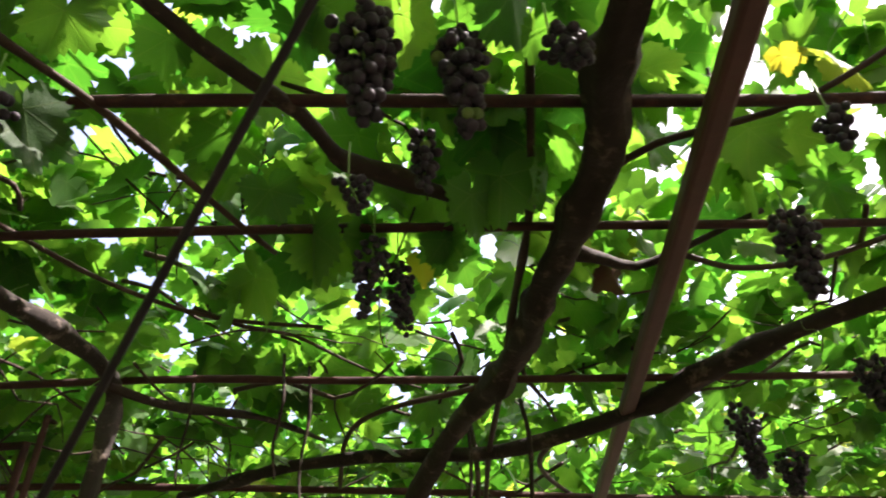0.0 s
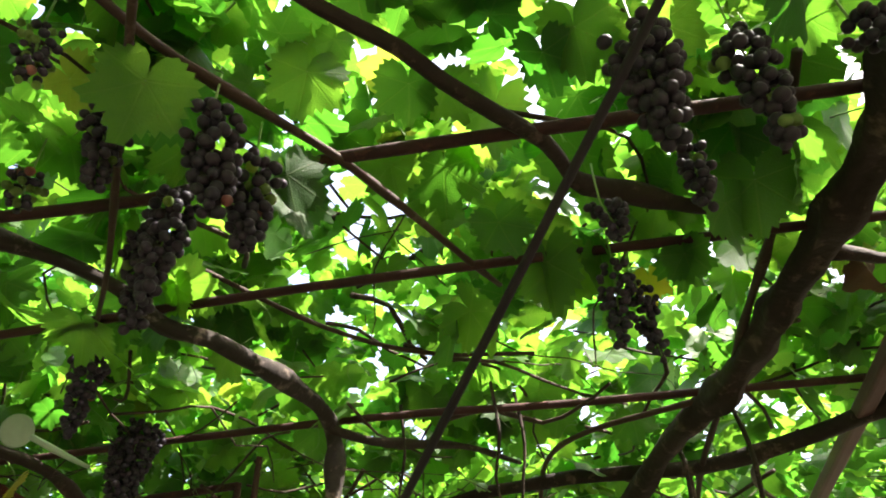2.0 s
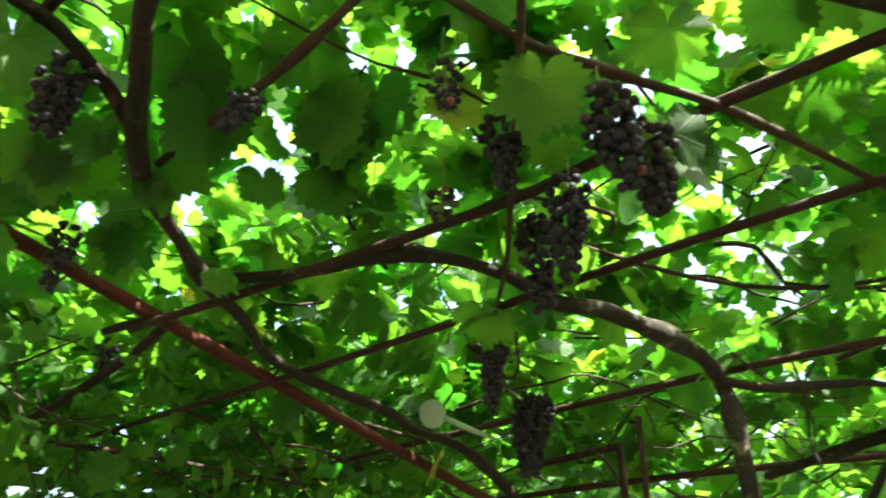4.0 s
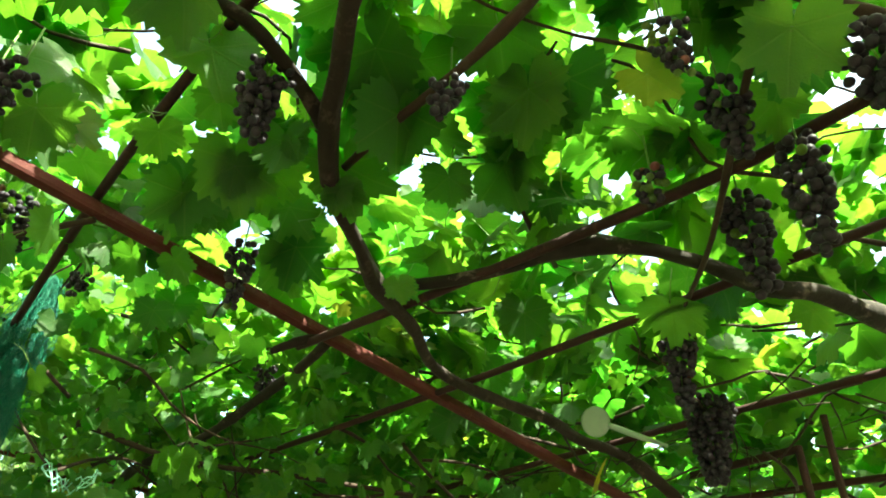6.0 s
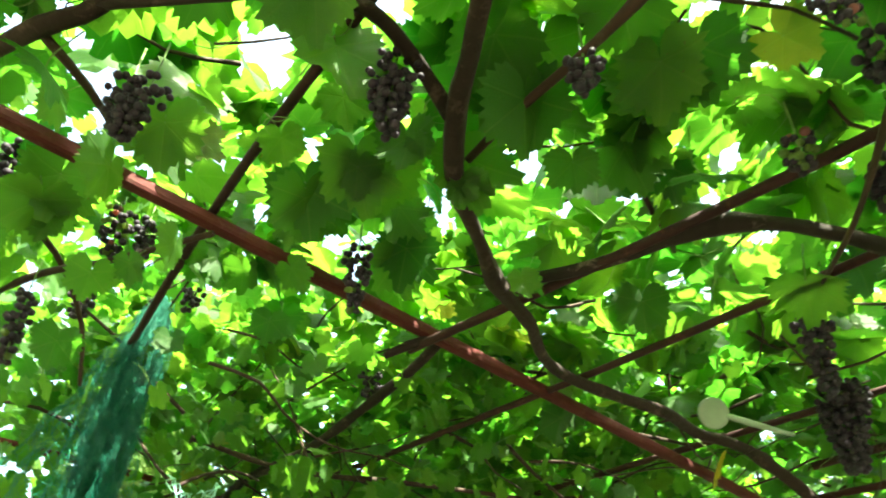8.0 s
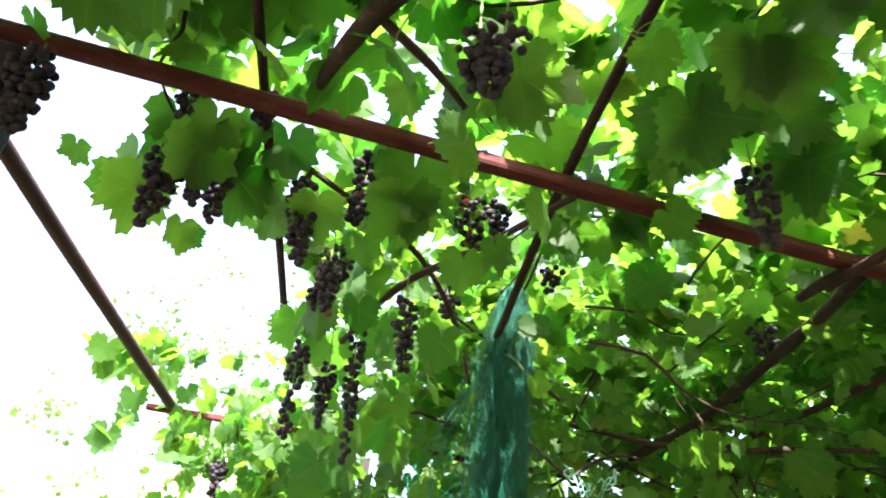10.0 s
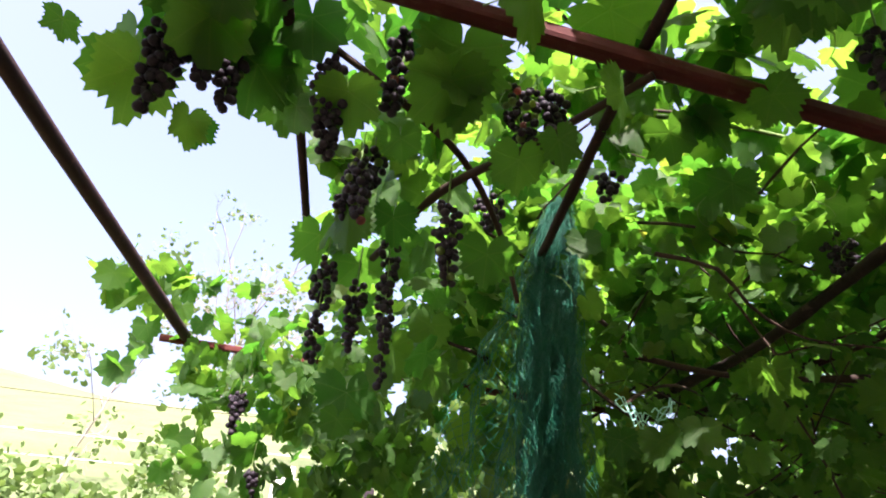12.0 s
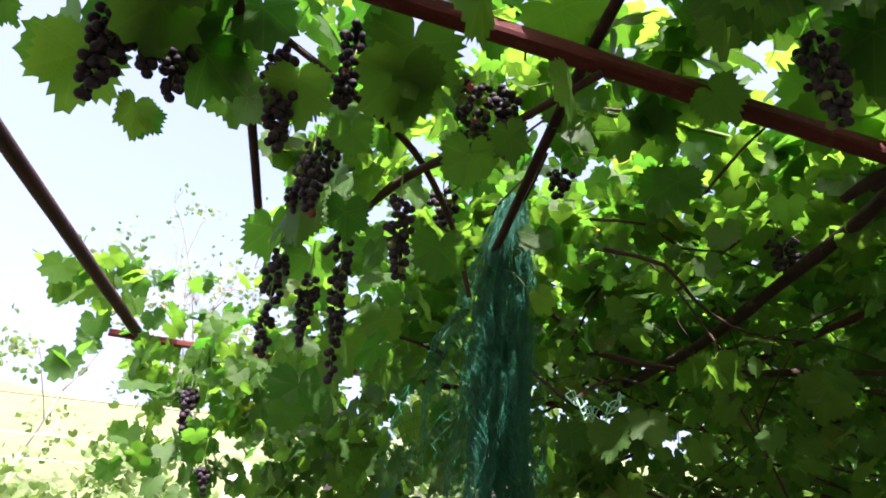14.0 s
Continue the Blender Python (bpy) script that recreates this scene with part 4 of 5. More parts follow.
    hero(-1.687, 0.019, 2.080, 0.069, 151, 49, 23, 0)
    hero(-1.674, 0.231, 2.060, 0.068, 148, 44, 46, 0)
    hero(-1.626, 0.158, 2.100, 0.043, 139, 25, 35, 9)
    hero(-1.575, 0.257, 2.070, 0.058, 148, 58, 11, 6)
    hero(-1.478, 0.286, 2.070, 0.032, 139, 29, -45, 2)
    hero(-1.485, 0.375, 2.050, 0.037, 133, 51, -19, 4)
    hero(-1.578, 0.595, 2.040, 0.041, 132, 17, -23, 3)
    hero(-1.985, -0.065, 2.085, 0.075, 170, 35, 22, 9)
    hero(-1.784, 0.264, 2.100, 0.053, 143, 58, -34, 3)
    hero(-2.106, -0.475, 2.100, 0.075, -163, 49, 10, 5)
    hero(-2.098, -0.323, 2.140, 0.075, -167, 48, 14, 4)
    hero(-2.186, -0.285, 2.160, 0.063, 162, 65, 11, 4)
    hero(-2.171, -0.392, 2.070, 0.035, -173, 63, 18, 2)
    hero(-2.067, -0.567, 2.120, 0.039, 153, 74, 74, 6)
    hero(-2.065, -0.192, 2.100, 0.058, 165, 39, 14, 5)
    hero(-2.090, -0.110, 2.060, 0.037, 158, 46, 12, 0)
    hero(-0.8, 0.7, 2.14, 0.062, 10, 8, 25, 3)
    hero(-1.1, 0.6, 2.19, 0.06, 70, 12, 10, 1)
    hero(-1.985, -0.055, 2.145, 0.088, 176, 74, 8, 2)
    hero(-2.01, -0.045, 2.08, 0.046, 168, 66, -20, 9)
    hero(-1.775, 0.318, 2.165, 0.078, 168, 58, 14, 6)
    hero(-1.79, 0.5, 2.165, 0.088, 160, 62, -12, 3)
    hero(-2.13, -0.5, 2.165, 0.088, 172, 72, -24, 1)
    hero(-2.13, -0.33, 2.2, 0.082, 184, 70, 16, 4)
    hero(-2.165, -0.265, 2.135, 0.055, 178, 84, 20, 7)
    hero(-2.14, -0.4, 2.055, 0.042, 186, 62, 40, 5)
    hero(-1.735, 0.262, 2.125, 0.078, 152, 68, 6, 0)
    hero(-1.61, 0.325, 2.135, 0.074, 150, 60, -18, 8)
    hero(-1.595, 0.275, 2.1, 0.066, 140, 78, 12, 2)
    hero(-1.5, 0.285, 2.09, 0.056, 134, 74, -10, 7)
    hero(-1.24, 0.51, 2.155, 0.085, 118, 76, 4, 9)
    hero(-1.36, 0.39, 2.13, 0.085, 124, 70, -16, 4)
    hero(-1.72, 0.065, 2.12, 0.06, 150, 76, 24, 3)
    hero(-0.975, 0.7, 2.13, 0.06, 112, 62, -28, 5)
    hero(-1.9, 0.13, 2.05, 0.052, 176, 82, 50, 8)
    hero(-2.045, 0.048, 2.030, 0.050, 169, 54, 12, 8)
    hero(-2.049, 0.374, 2.070, 0.047, 164, 72, -10, 5)
    hero(-2.248, 0.064, 1.990, 0.057, 170, 51, -16, 0)
    hero(-2.413, -0.201, 2.060, 0.066, 177, 37, 47, 1)
    hero(-2.258, -0.089, 2.030, 0.050, 164, 46, -12, 8)
    hero(-2.023, 0.096, 2.060, 0.048, 139, 49, -16, 3)
    hero(-2.130, -0.293, 2.180, 0.055, -155, 55, -9, 5)
    hero(-2.268, -0.158, 2.020, 0.055, 160, 70, -26, 1)
    hero(-2.461, 0.032, 1.860, 0.058, 139, 51, -13, 4)
    hero(-2.640, -0.099, 1.850, 0.073, 156, 81, 18, 0)
    hero(-2.487, -0.039, 1.900, 0.064, 148, 58, 36, 4)
    hero(-2.514, 0.411, 1.800, 0.056, 128, 77, -7, 6)
    hero(-2.476, 0.473, 1.800, 0.056, 58, 86, 71, 5)
    hero(-2.436, 0.533, 1.820, 0.057, -4, 84, 165, 6)
    hero(-2.399, 0.915, 1.930, 0.075, 176, 67, -52, 4)
    hero(-2.381, 0.650, 1.930, 0.072, 144, 47, -6, 3)
    hero(-2.658, 0.133, 1.830, 0.056, 143, 59, 60, 2)
    for x, y, z, size, azimuth, droop, twist in ((-1.86, 1.6, 2.05, 0.085, 200, 60, 20), (0.178, 0.695, 2.115, 0.034, 60, 50, 10), (-0.325, 1.128, 2.094, 0.05, 80, 50, -20)):
        leaf = new("leaf", YELLOW_LEAF_MESH)
        leaf.matrix_world = Matrix.Translation((x, y, z)) @ turn_matrix(azimuth, droop, twist).to_4x4() @ Matrix.Diagonal((size, size, size, 1))
        under(VINES[0], leaf)
        tagged(leaf, "yellowing grape leaf")
    for vine, rows in zip(VINES, spread):
        for x, y, z, size, azimuth, droop, twist, shape in rows:
            leaf = new("leaf", LEAF_MESHES[int(shape) % len(LEAF_MESHES)])
            leaf.matrix_world = Matrix.Translation((x, y, z)) @ turn_matrix(azimuth, droop, twist).to_4x4() @ Matrix.Diagonal((size, size, size, 1))
            under(vine, leaf)
    foliage("foliage", near, PLAIN, LEAF, VINES[1], "dense green grape leaves lit from above")
    foliage("foliage", rest, ROUGH, LEAF, VINES[0], "dense green grape leaves lit from above")


build_canopy()


# ---- grape clusters ----
def berry_mesh(material):
    bm = bmesh.new()
    bmesh.ops.create_icosphere(bm, subdivisions=2, radius=1.0)
    for v in bm.verts:
        v.co.z *= 1.08
    data = bpy.data.meshes.new("berry")
    bm.to_mesh(data)
    bm.free()
    data.materials.append(material)
    data.polygons.foreach_set("use_smooth", [True] * len(data.polygons))
    return data


BERRIES = {"dark": berry_mesh(GRAPE), "green": berry_mesh(GREEN_GRAPE), "pink": berry_mesh(PINK_GRAPE)}


def grape_cluster(place, length, width, seed, ripe=0.996, loose=0.0, berry=0.0086, label=""):
    """A hanging bunch: a branching stalk and single berries round it. place: the top of the bunch."""
    rng = np.random.default_rng(seed)
    x, y, z = place
    bunch = empty("grape_cluster", place, label or "hanging bunch of dark purple grapes on a thin stalk", "grapes", "grape bunches under the pergola")
    lean = rng.normal(0, 0.012, 2)
    verts, faces = tube([(0, 0, min(0.07, max(0.03, 2.17 - z)), 0.0015), (0, 0, 0, 0.0015), (lean[0] * 0.5, lean[1] * 0.5, -length * 0.5, 0.0013), (lean[0], lean[1], -length * 0.95, 0.001)], sides=5, step=0.04)
    mesh_object("stalk", verts, faces, SHOOT, bunch)
    placed = []
    tries, wanted = 0, int(length * width * width * 6.5e4 * (0.0086 / berry) ** 2 * (1 - 0.7 * loose)) + 14
    while len(placed) < wanted and tries < 6000:
        tries += 1
        t = rng.random() ** 0.8
        shoulder = min(1.0, 0.55 + t * 3.0) * (1 - 0.62 * max(0, t - 0.25) / 0.75)
        r = width / 2 * shoulder * math.sqrt(rng.uniform(0.12, 1.0)) - berry * 0.3
        a = rng.uniform(0, 2 * math.pi)
        size = berry * rng.uniform(0.82, 1.12)
        p = np.array([math.cos(a) * r + lean[0] * t, math.sin(a) * r + lean[1] * t, -t * length])
        if all(np.sum((p - q) ** 2) > (0.74 * (size + s)) ** 2 for q, s in placed):
            placed.append((p, size))
    for p, size in placed:
        pick = rng.random()
        kind = "dark" if pick < ripe else ("pink" if pick < ripe + (1 - ripe) * 0.15 else "green")
        ob = new("berry", BERRIES[kind])
        ob.parent = bunch
        ob.location, ob.scale = p, (size, size, size)
        ob.rotation_euler = rng.uniform(0, 6, 3)
    return bunch


def build_grapes():
    grape_cluster((-0.385, 0.572, 2.046), 0.158, 0.085, 1, berry=0.0078)
    grape_cluster((-0.274, 0.607, 2.056), 0.173, 0.070, 2, berry=0.0076, ripe=0.95)
    grape_cluster((-0.17, 0.587, 2.017), 0.077, 0.060, 3, berry=0.007, loose=0.3)
    grape_cluster((0.264, 0.946, 2.037), 0.154, 0.075, 4, berry=0.0078)
    grape_cluster((-0.972, 0.716, 2.065), 0.185, 0.068, 5, berry=0.0076)
    grape_cluster((-0.856, 0.57, 2.027), 0.134, 0.075, 6, berry=0.0072)
    grape_cluster((-0.834, 0.643, 2.017), 0.125, 0.075, 7, berry=0.0072, ripe=0.96)
    grape_cluster((-1.36, 1.12, 2.1), 0.170, 0.070, 9, berry=0.0075)
    grape_cluster((-1.48, 1.5, 2.12), 0.210, 0.120, 10, berry=0.0078)
    grape_cluster((-1.01, 0.59, 2.09), 0.110, 0.065, 11, berry=0.0062, ripe=0.95)
    grape_cluster((-1.095, 0.84, 2.12), 0.175, 0.078, 12, berry=0.0075)
    grape_cluster((-1.25, 0.36, 2.08), 0.100, 0.050, 13, berry=0.0056)
    grape_cluster((-1.41, 0.2, 2.1), 0.130, 0.070, 14, berry=0.0056, loose=0.4)
    grape_cluster((-1.62, -0.02, 2.08), 0.100, 0.060, 15, berry=0.0056, loose=0.2)
    grape_cluster((-1.14, 0.64, 2.055), 0.045, 0.055, 16, berry=0.0058, ripe=0.45, label="small bunch of pink and pale green grapes on the rod")
    grape_cluster((-1.02, 0.47, 2.1), 0.100, 0.055, 17, ripe=0.7, berry=0.005, loose=0.55, label="loose bunch of half ripe green grapes")
    # along the open side
    grape_cluster((-2.06, -0.425, 2.16), 0.16, 0.066, 18, berry=0.0074, ripe=0.995)
    grape_cluster((-2.055, -0.39, 2.17), 0.12, 0.042, 19, berry=0.0074, ripe=0.995)
    grape_cluster((-2.09, -0.365, 2.2), 0.145, 0.062, 20, berry=0.0076, ripe=0.985)
    grape_cluster((-2.09, -0.223, 2.165), 0.165, 0.06, 21, berry=0.0072, ripe=0.97)
    grape_cluster((-2.065, -0.118, 2.235), 0.14, 0.056, 22, berry=0.0074, ripe=0.97)
    grape_cluster((-2.1, 0.118, 2.215), 0.14, 0.042, 23, berry=0.007)
    grape_cluster((-2.115, 0.068, 2.22), 0.12, 0.07, 24, berry=0.0066, ripe=0.75, loose=0.5, label="loose bunch of dark and unripe green grapes")
    grape_cluster((-1.79, 0.4, 2.125), 0.14, 0.058, 25, berry=0.0062, ripe=0.95, loose=0.25)
    grape_cluster((-2.26, -0.136, 2.15), 0.12, 0.075, 26, berry=0.0068, ripe=0.9, loose=0.35)
    grape_cluster((-2.225, -0.155, 2.09), 0.1, 0.05, 27, berry=0.0066, ripe=0.85, loose=0.4)
    grape_cluster((-2.42, -0.18, 2.02), 0.19, 0.042, 28, berry=0.0068, loose=0.2)
    grape_cluster((-2.45, -0.12, 2.0), 0.13, 0.044, 29, berry=0.0068, loose=0.3)
    grape_cluster((-2.4, -0.075, 2.08), 0.29, 0.042, 30, berry=0.0068, loose=0.15)
    grape_cluster((-2.21, -0.012, 2.045), 0.14, 0.05, 43, berry=0.0068, ripe=0.97)
    grape_cluster((-2.345, 0.088, 2.16), 0.08, 0.06, 44, berry=0.0066, ripe=0.95, loose=0.3)
    grape_cluster((-2.25, 0.28, 2.2), 0.06, 0.05, 45, berry=0.0066, ripe=0.9, loose=0.5)
    grape_cluster((-2.29, 0.767, 2.19), 0.09, 0.07, 46, berry=0.0068, loose=0.3)
    grape_cluster((-3.14, -0.34, 1.95), 0.1, 0.055, 47, berry=0.0076)
    grape_cluster((-3.18, -0.274, 1.775), 0.07, 0.035, 48, berry=0.0072)
    grape_cluster((-1.925, -0.6, 2.16), 0.14, 0.07, 49, berry=0.0076)
    grape_cluster((-1.99, -0.3, 2.235), 0.06, 0.055, 50, berry=0.0062, loose=0.4)
    grape_cluster((-2.0, -0.41, 2.23), 0.06, 0.06, 51, berry=0.0062, loose=0.4)
    grape_cluster((-1.66, -0.04, 2.09), 0.080, 0.055, 31, berry=0.0058)
    grape_cluster((-1.45, 0.21, 2.1), 0.100, 0.050, 32, berry=0.0058)

    grape_cluster((0.67, 1.48, 2.037), 0.163, 0.090, 33)
    grape_cluster((0.45, 1.702, 2.037), 0.192, 0.080, 34, loose=0.3)
    grape_cluster((0.711, 2.011, 2.017), 0.115, 0.100, 35, ripe=0.95, loose=0.3)
    grape_cluster((-0.402, 0.984, 2.037), 0.144, 0.060, 36, berry=0.0062, loose=0.2)
    grape_cluster((-0.366, 1.046, 2.046), 0.154, 0.055, 37, berry=0.0062, loose=0.2)
    grape_cluster((-0.425, 0.811, 2.017), 0.058, 0.060, 38, berry=0.006, loose=0.5)
    grape_cluster((-0.32, 0.732, 2.017), 0.096, 0.045, 39, berry=0.0065, ripe=0.95)
    grape_cluster((0.218, 0.715, 2.017), 0.077, 0.050, 40, berry=0.007, ripe=0.95, loose=0.3)


build_grapes()


# ---- loose canes and tendrils in the canopy ----
def build_canes():
    rng = np.random.default_rng(77)
    verts, faces = [], []
    for k in range(260):
        x, y, z = rng.uniform(-3.3, 2.6), rng.uniform(-0.4, 4.5), rng.uniform(2.17, 2.4)
        if x < -2.4 and y < 0.2:
            continue
        heading, r, row = rng.uniform(0, 2 * math.pi), rng.uniform(0.0018, 0.0055), []
        for i in range(rng.integers(4, 8)):
            row.append((x, y, z, r * (1 - 0.115 * i)))
            heading += rng.normal(0, 0.45)
            x, y, z = x + 0.11 * math.cos(heading), y + 0.11 * math.sin(heading), z + rng.normal(0, 0.03)
            z = max(z, 2.12)
        v, f = tube(row, sides=5, step=0.06, knots=0.4, seed=k)
        faces += [tuple(i + len(verts) for i in face) for face in f]
        verts += v
    for k in range(230):
        x, y, z = rng.uniform(-2.4, 2.2), rng.uniform(1.0, 4.2), rng.uniform(2.08, 2.3)
        heading, r, row = rng.normal(1.57, 0.9), rng.uniform(0.002, 0.007), []
        for i in range(rng.integers(4, 9)):
            row.append((x, y, z, r * (1 - 0.115 * i)))
            heading += rng.normal(0, 0.3)
            x, y, z = x + 0.12 * math.cos(heading), y + 0.12 * math.sin(heading), max(2.06, z + rng.normal(0, 0.035))
        v, f = tube(row, sides=5, step=0.06, knots=0.4, seed=k + 600)
        faces += [tuple(i + len(verts) for i in face) for face in f]
        verts += v
    for k in range(150):
        x, y, z = rng.uniform(-3.5, -2.2), rng.uniform(0.3, 3.2), rng.uniform(1.6, 2.15)
        if z < 2.1 - 0.6 * min(1.0, (-2.0 - x) / 0.7):
            continue
        heading, tilt, r, row = rng.uniform(0, 2 * math.pi), rng.normal(0, 0.5), rng.uniform(0.0016, 0.0065), []
        for i in range(rng.integers(4, 9)):
            row.append((x, y, z, r * (1 - 0.115 * i)))
            heading += rng.normal(0, 0.35)
            tilt += rng.normal(0, 0.2)
            x, y, z = x + 0.12 * math.cos(heading) * math.cos(tilt), y + 0.12 * math.sin(heading) * math.cos(tilt), z + 0.12 * math.sin(tilt)
        v, f = tube(row, sides=5, step=0.06, knots=0.4, seed=k + 300)
        faces += [tuple(i + len(verts) for i in face) for face in f]
        verts += v
    ob = mesh_object("cane_tangle", verts, faces, CANE)
    under(VINES[0], ob)
    tagged(ob, "thin brown vine canes tangled in the leaves", kind="stuff")


build_canes()


def build_tendrils():
    """Curling young tendrils that hang from the rods and canes."""
    rng = np.random.default_rng(31)
    verts, faces = [], []
    for k in range(130):
        x, y, z = rng.uniform(-2.5, 0.9), rng.uniform(-0.3, 2.2), rng.uniform(2.1, 2.2)
        row, heading, coil = [], rng.uniform(0, 2 * math.pi), rng.uniform(0.4, 1.3) * rng.choice((-1, 1))
        for i in range(9):
            row.append((x, y, z, 0.0011 * (1 - 0.07 * i)))
            heading += coil * (0.3 + 0.12 * i)
            x, y, z = x + 0.014 * math.cos(heading), y + 0.014 * math.sin(heading), z - rng.uniform(0.0, 0.016)
        v, f = tube(row, sides=4, step=0.02, seed=k)
        faces += [tuple(i + len(verts) for i in face) for face in f]
        verts += v
    ob = mesh_object("tendril_tangle", verts, faces, SHOOT)
    under(VINES[1], ob)
    tagged(ob, "thin curling green vine tendrils", kind="stuff")


build_tendrils()


# ---- green netting ----
def net_mesh(columns, rows, place, strand):
    """Diamond net strands; place(u, v) gives the point of the sheet at u, v from 0 to 1."""
    verts, faces = [], []

    def line(a, b):
        a, b = Vector(a), Vector(b)
        along = (b - a).normalized()
        side = along.cross(Vector((0.3, 0.2, 1))).normalized()
        top = side.cross(along)
        m = len(verts)
        for p in (a, b):
            for k in range(3):
                angle = 2.094 * k
                verts.append(p + (side * math.cos(angle) + top * math.sin(angle)) * strand)
        faces.extend([(m, m + 1, m + 4, m + 3), (m + 1, m + 2, m + 5, m + 4), (m + 2, m, m + 3, m + 5)])

    for j in range(rows):
        for i in range(columns):
            shift = 0.5 * (j % 2)
            a = place((i + shift) / columns, j / rows)
            for d in (-0.5, 0.5):
                u = (i + shift + d) / columns
                if 0 <= u <= 1:
                    line(a, place(u, (j + 1) / rows))
    return verts, faces


def build_net():
    net = empty("garden_net", (-2.5, 0.28, 2.25), "bunched green plastic bird net hanging from a rod", "net")
    # off, width, length, columns, rows, seed: the folds of the gathered column, then the wider skirt behind
    layers = ((0.0, 0.12, 0.8, 50, 130, 0), (0.014, 0.11, 0.76, 46, 126, 1), (-0.012, 0.125, 0.82, 50, 130, 2), (0.022, 0.1, 0.74, 44, 124, 3), (-0.022, 0.115, 0.78, 46, 128, 4), (0.006, 0.11, 0.8, 46, 130, 5),
              (0.03, 0.16, 0.84, 30, 90, 7))
    for off, wide, tall, cols, rows, seed in layers:
        def place(u, v, off=off, wide=wide, tall=tall, seed=seed):
            swell = 0.5 + 0.5 * min(1.0, v / 0.16) + (wide > 0.15) * max(0.0, v - 0.35) * 1.1
            c = 2 * u - 1
            fold = 0.03 * math.sin(u * 17 + seed * 2.1) * (0.3 + 0.7 * v) + 0.01 * math.sin(u * 41 + seed)
            crumple = 0.02 * noise.noise((u * 3 + seed * 3, v * 4.5, 1)) * (0.3 + v) + 0.008 * noise.noise((u * 13 + seed * 3, v * 17, 1))
            y = 0.278 + c * wide * swell * 0.43 - 0.018 * min(1.0, v * 3) - (0.0 if wide < 0.15 else 0.03 * v) + crumple
            x = -2.5 + off * (0.4 + 1.4 * v) + fold + 0.03 * v + 0.012 * noise.noise((u * 8, v * 14, seed + 5))
            z = 2.29 - tall * v - 0.05 * c * c * (1 - v) + 0.01 * noise.noise((u * 6, v * 9, seed))
            return (x, y, z)
        verts, faces = net_mesh(cols, rows, place, 0.00048)
        under(net, mesh_object("net_fold", verts, faces, NET))

    def fringe(u, v):
        # the open edge that trails away from the column
        y = 0.205 - 0.02 * v - (0.1 * math.sin(min(1.0, v * 1.6) * 1.57) + 0.08 * v) * u + 0.03 * noise.noise((u * 4, v * 6, 9))
        return (-2.5 + 0.03 * math.sin(u * 8 + v * 3), y, 2.13 - 0.62 * v - 0.06 * u + 0.035 * noise.noise((u * 5, v * 7, 4)))

    under(net, mesh_object("net_edge", *net_mesh(13, 46, fringe, 0.0006), NET, label="loose open edge of the green net"))

    def scrap(u, v):
        # a limp strip that sags between its ends
        sag = math.sin(math.pi * u)
        return (-2.55 + 0.012 * math.sin(u * 9), 0.419 + 0.128 * u + 0.008 * noise.noise((u * 8, v * 8, 3)), 1.901 + 0.015 * u - 0.035 * sag - 0.04 * v * (0.5 + 0.5 * sag) + 0.01 * noise.noise((u * 7, v * 9, 5)))

    piece = mesh_object("net_scrap", *net_mesh(9, 4, scrap, 0.0016), PALE_NET)
    tagged(piece, "torn scrap of pale green plastic net among leaves", "net")


build_net()


# ---- small round tag on a twig ----
def build_disc():
    tag = empty("plastic_disc", (-1.76, 1.44, 2.11), "pale round plastic disc with small holes hung on a twig", "disc")
    face = Vector((0.75, -1.35, -0.62)).normalized()
    side = face.cross(Vector((0, 0, 1))).normalized()
    top = side.cross(face)
    centre, r = Vector((-1.76, 1.44, 2.11)), 0.037
    verts, faces, n = [], [], 28
    for depth, scale in ((0.0035, 0.0), (0.0035, 0.86), (0.0025, 0.97), (0.0, 1.0), (-0.0025, 0.97), (-0.0035, 0.0)):
        for k in range(n):
            a = 2 * math.pi * k / n
            verts.append(centre + side * (math.cos(a) * r * scale) + top * (math.sin(a) * r * scale * 1.06) + face * depth)
    for j in range(5):
        faces += [(j * n + k, (j + 1) * n + k, (j + 1) * n + (k + 1) % n, j * n + (k + 1) % n) for k in range(n)]
    disc = mesh_object("disc", verts, faces, PLASTIC)
    under(tag, disc)
    for a, q in ((0.6, 0.6), (2.0, 0.72), (2.9, 0.8), (4.4, 0.75), (5.6, 0.55)):
        c = centre + side * (math.cos(a) * r * q) + top * (math.sin(a) * r * q) + face * 0.0036
        ring = [c + (side * math.cos(b * 0.785) + top * math.sin(b * 0.785)) * 0.0022 + face * 0.0006 for b in range(8)]
        hole = mesh_object("hole", ring, [tuple(range(8))], BARK)
        hole.parent = disc
        hole.matrix_parent_inverse = Matrix.Translation(tag.location).inverted()
    row = [(*(centre - side * d - top * e), s) for d, e, s in ((0.03, 0.01, 0.007), (0.07, 0.028, 0.008), (0.12, 0.05, 0.007), (0.17, 0.07, 0.004))]
    stem = limb("stick", row, PLASTIC, sides=6, step=0.03, label="pale peeled stick")
    under(tag, stem)


build_disc()


# ---- dry curled leaf ----
def build_dry_leaf():
    verts, tris, flat = leaf_shape(40, 0.05, 0.2, 0.9, 0.22, 5)
    m = np.array(turn_matrix(80, 78, 20))
    ob = mesh_object("dry_leaf", verts @ m.T * 0.052, [tuple(t) for t in tris], DRY, uv=flat)
    ob.location = (0.026, 1.14, 2.065)
    tagged(ob, "dry brown curled grape leaf hanging on the vine", "leaf")


build_dry_leaf()


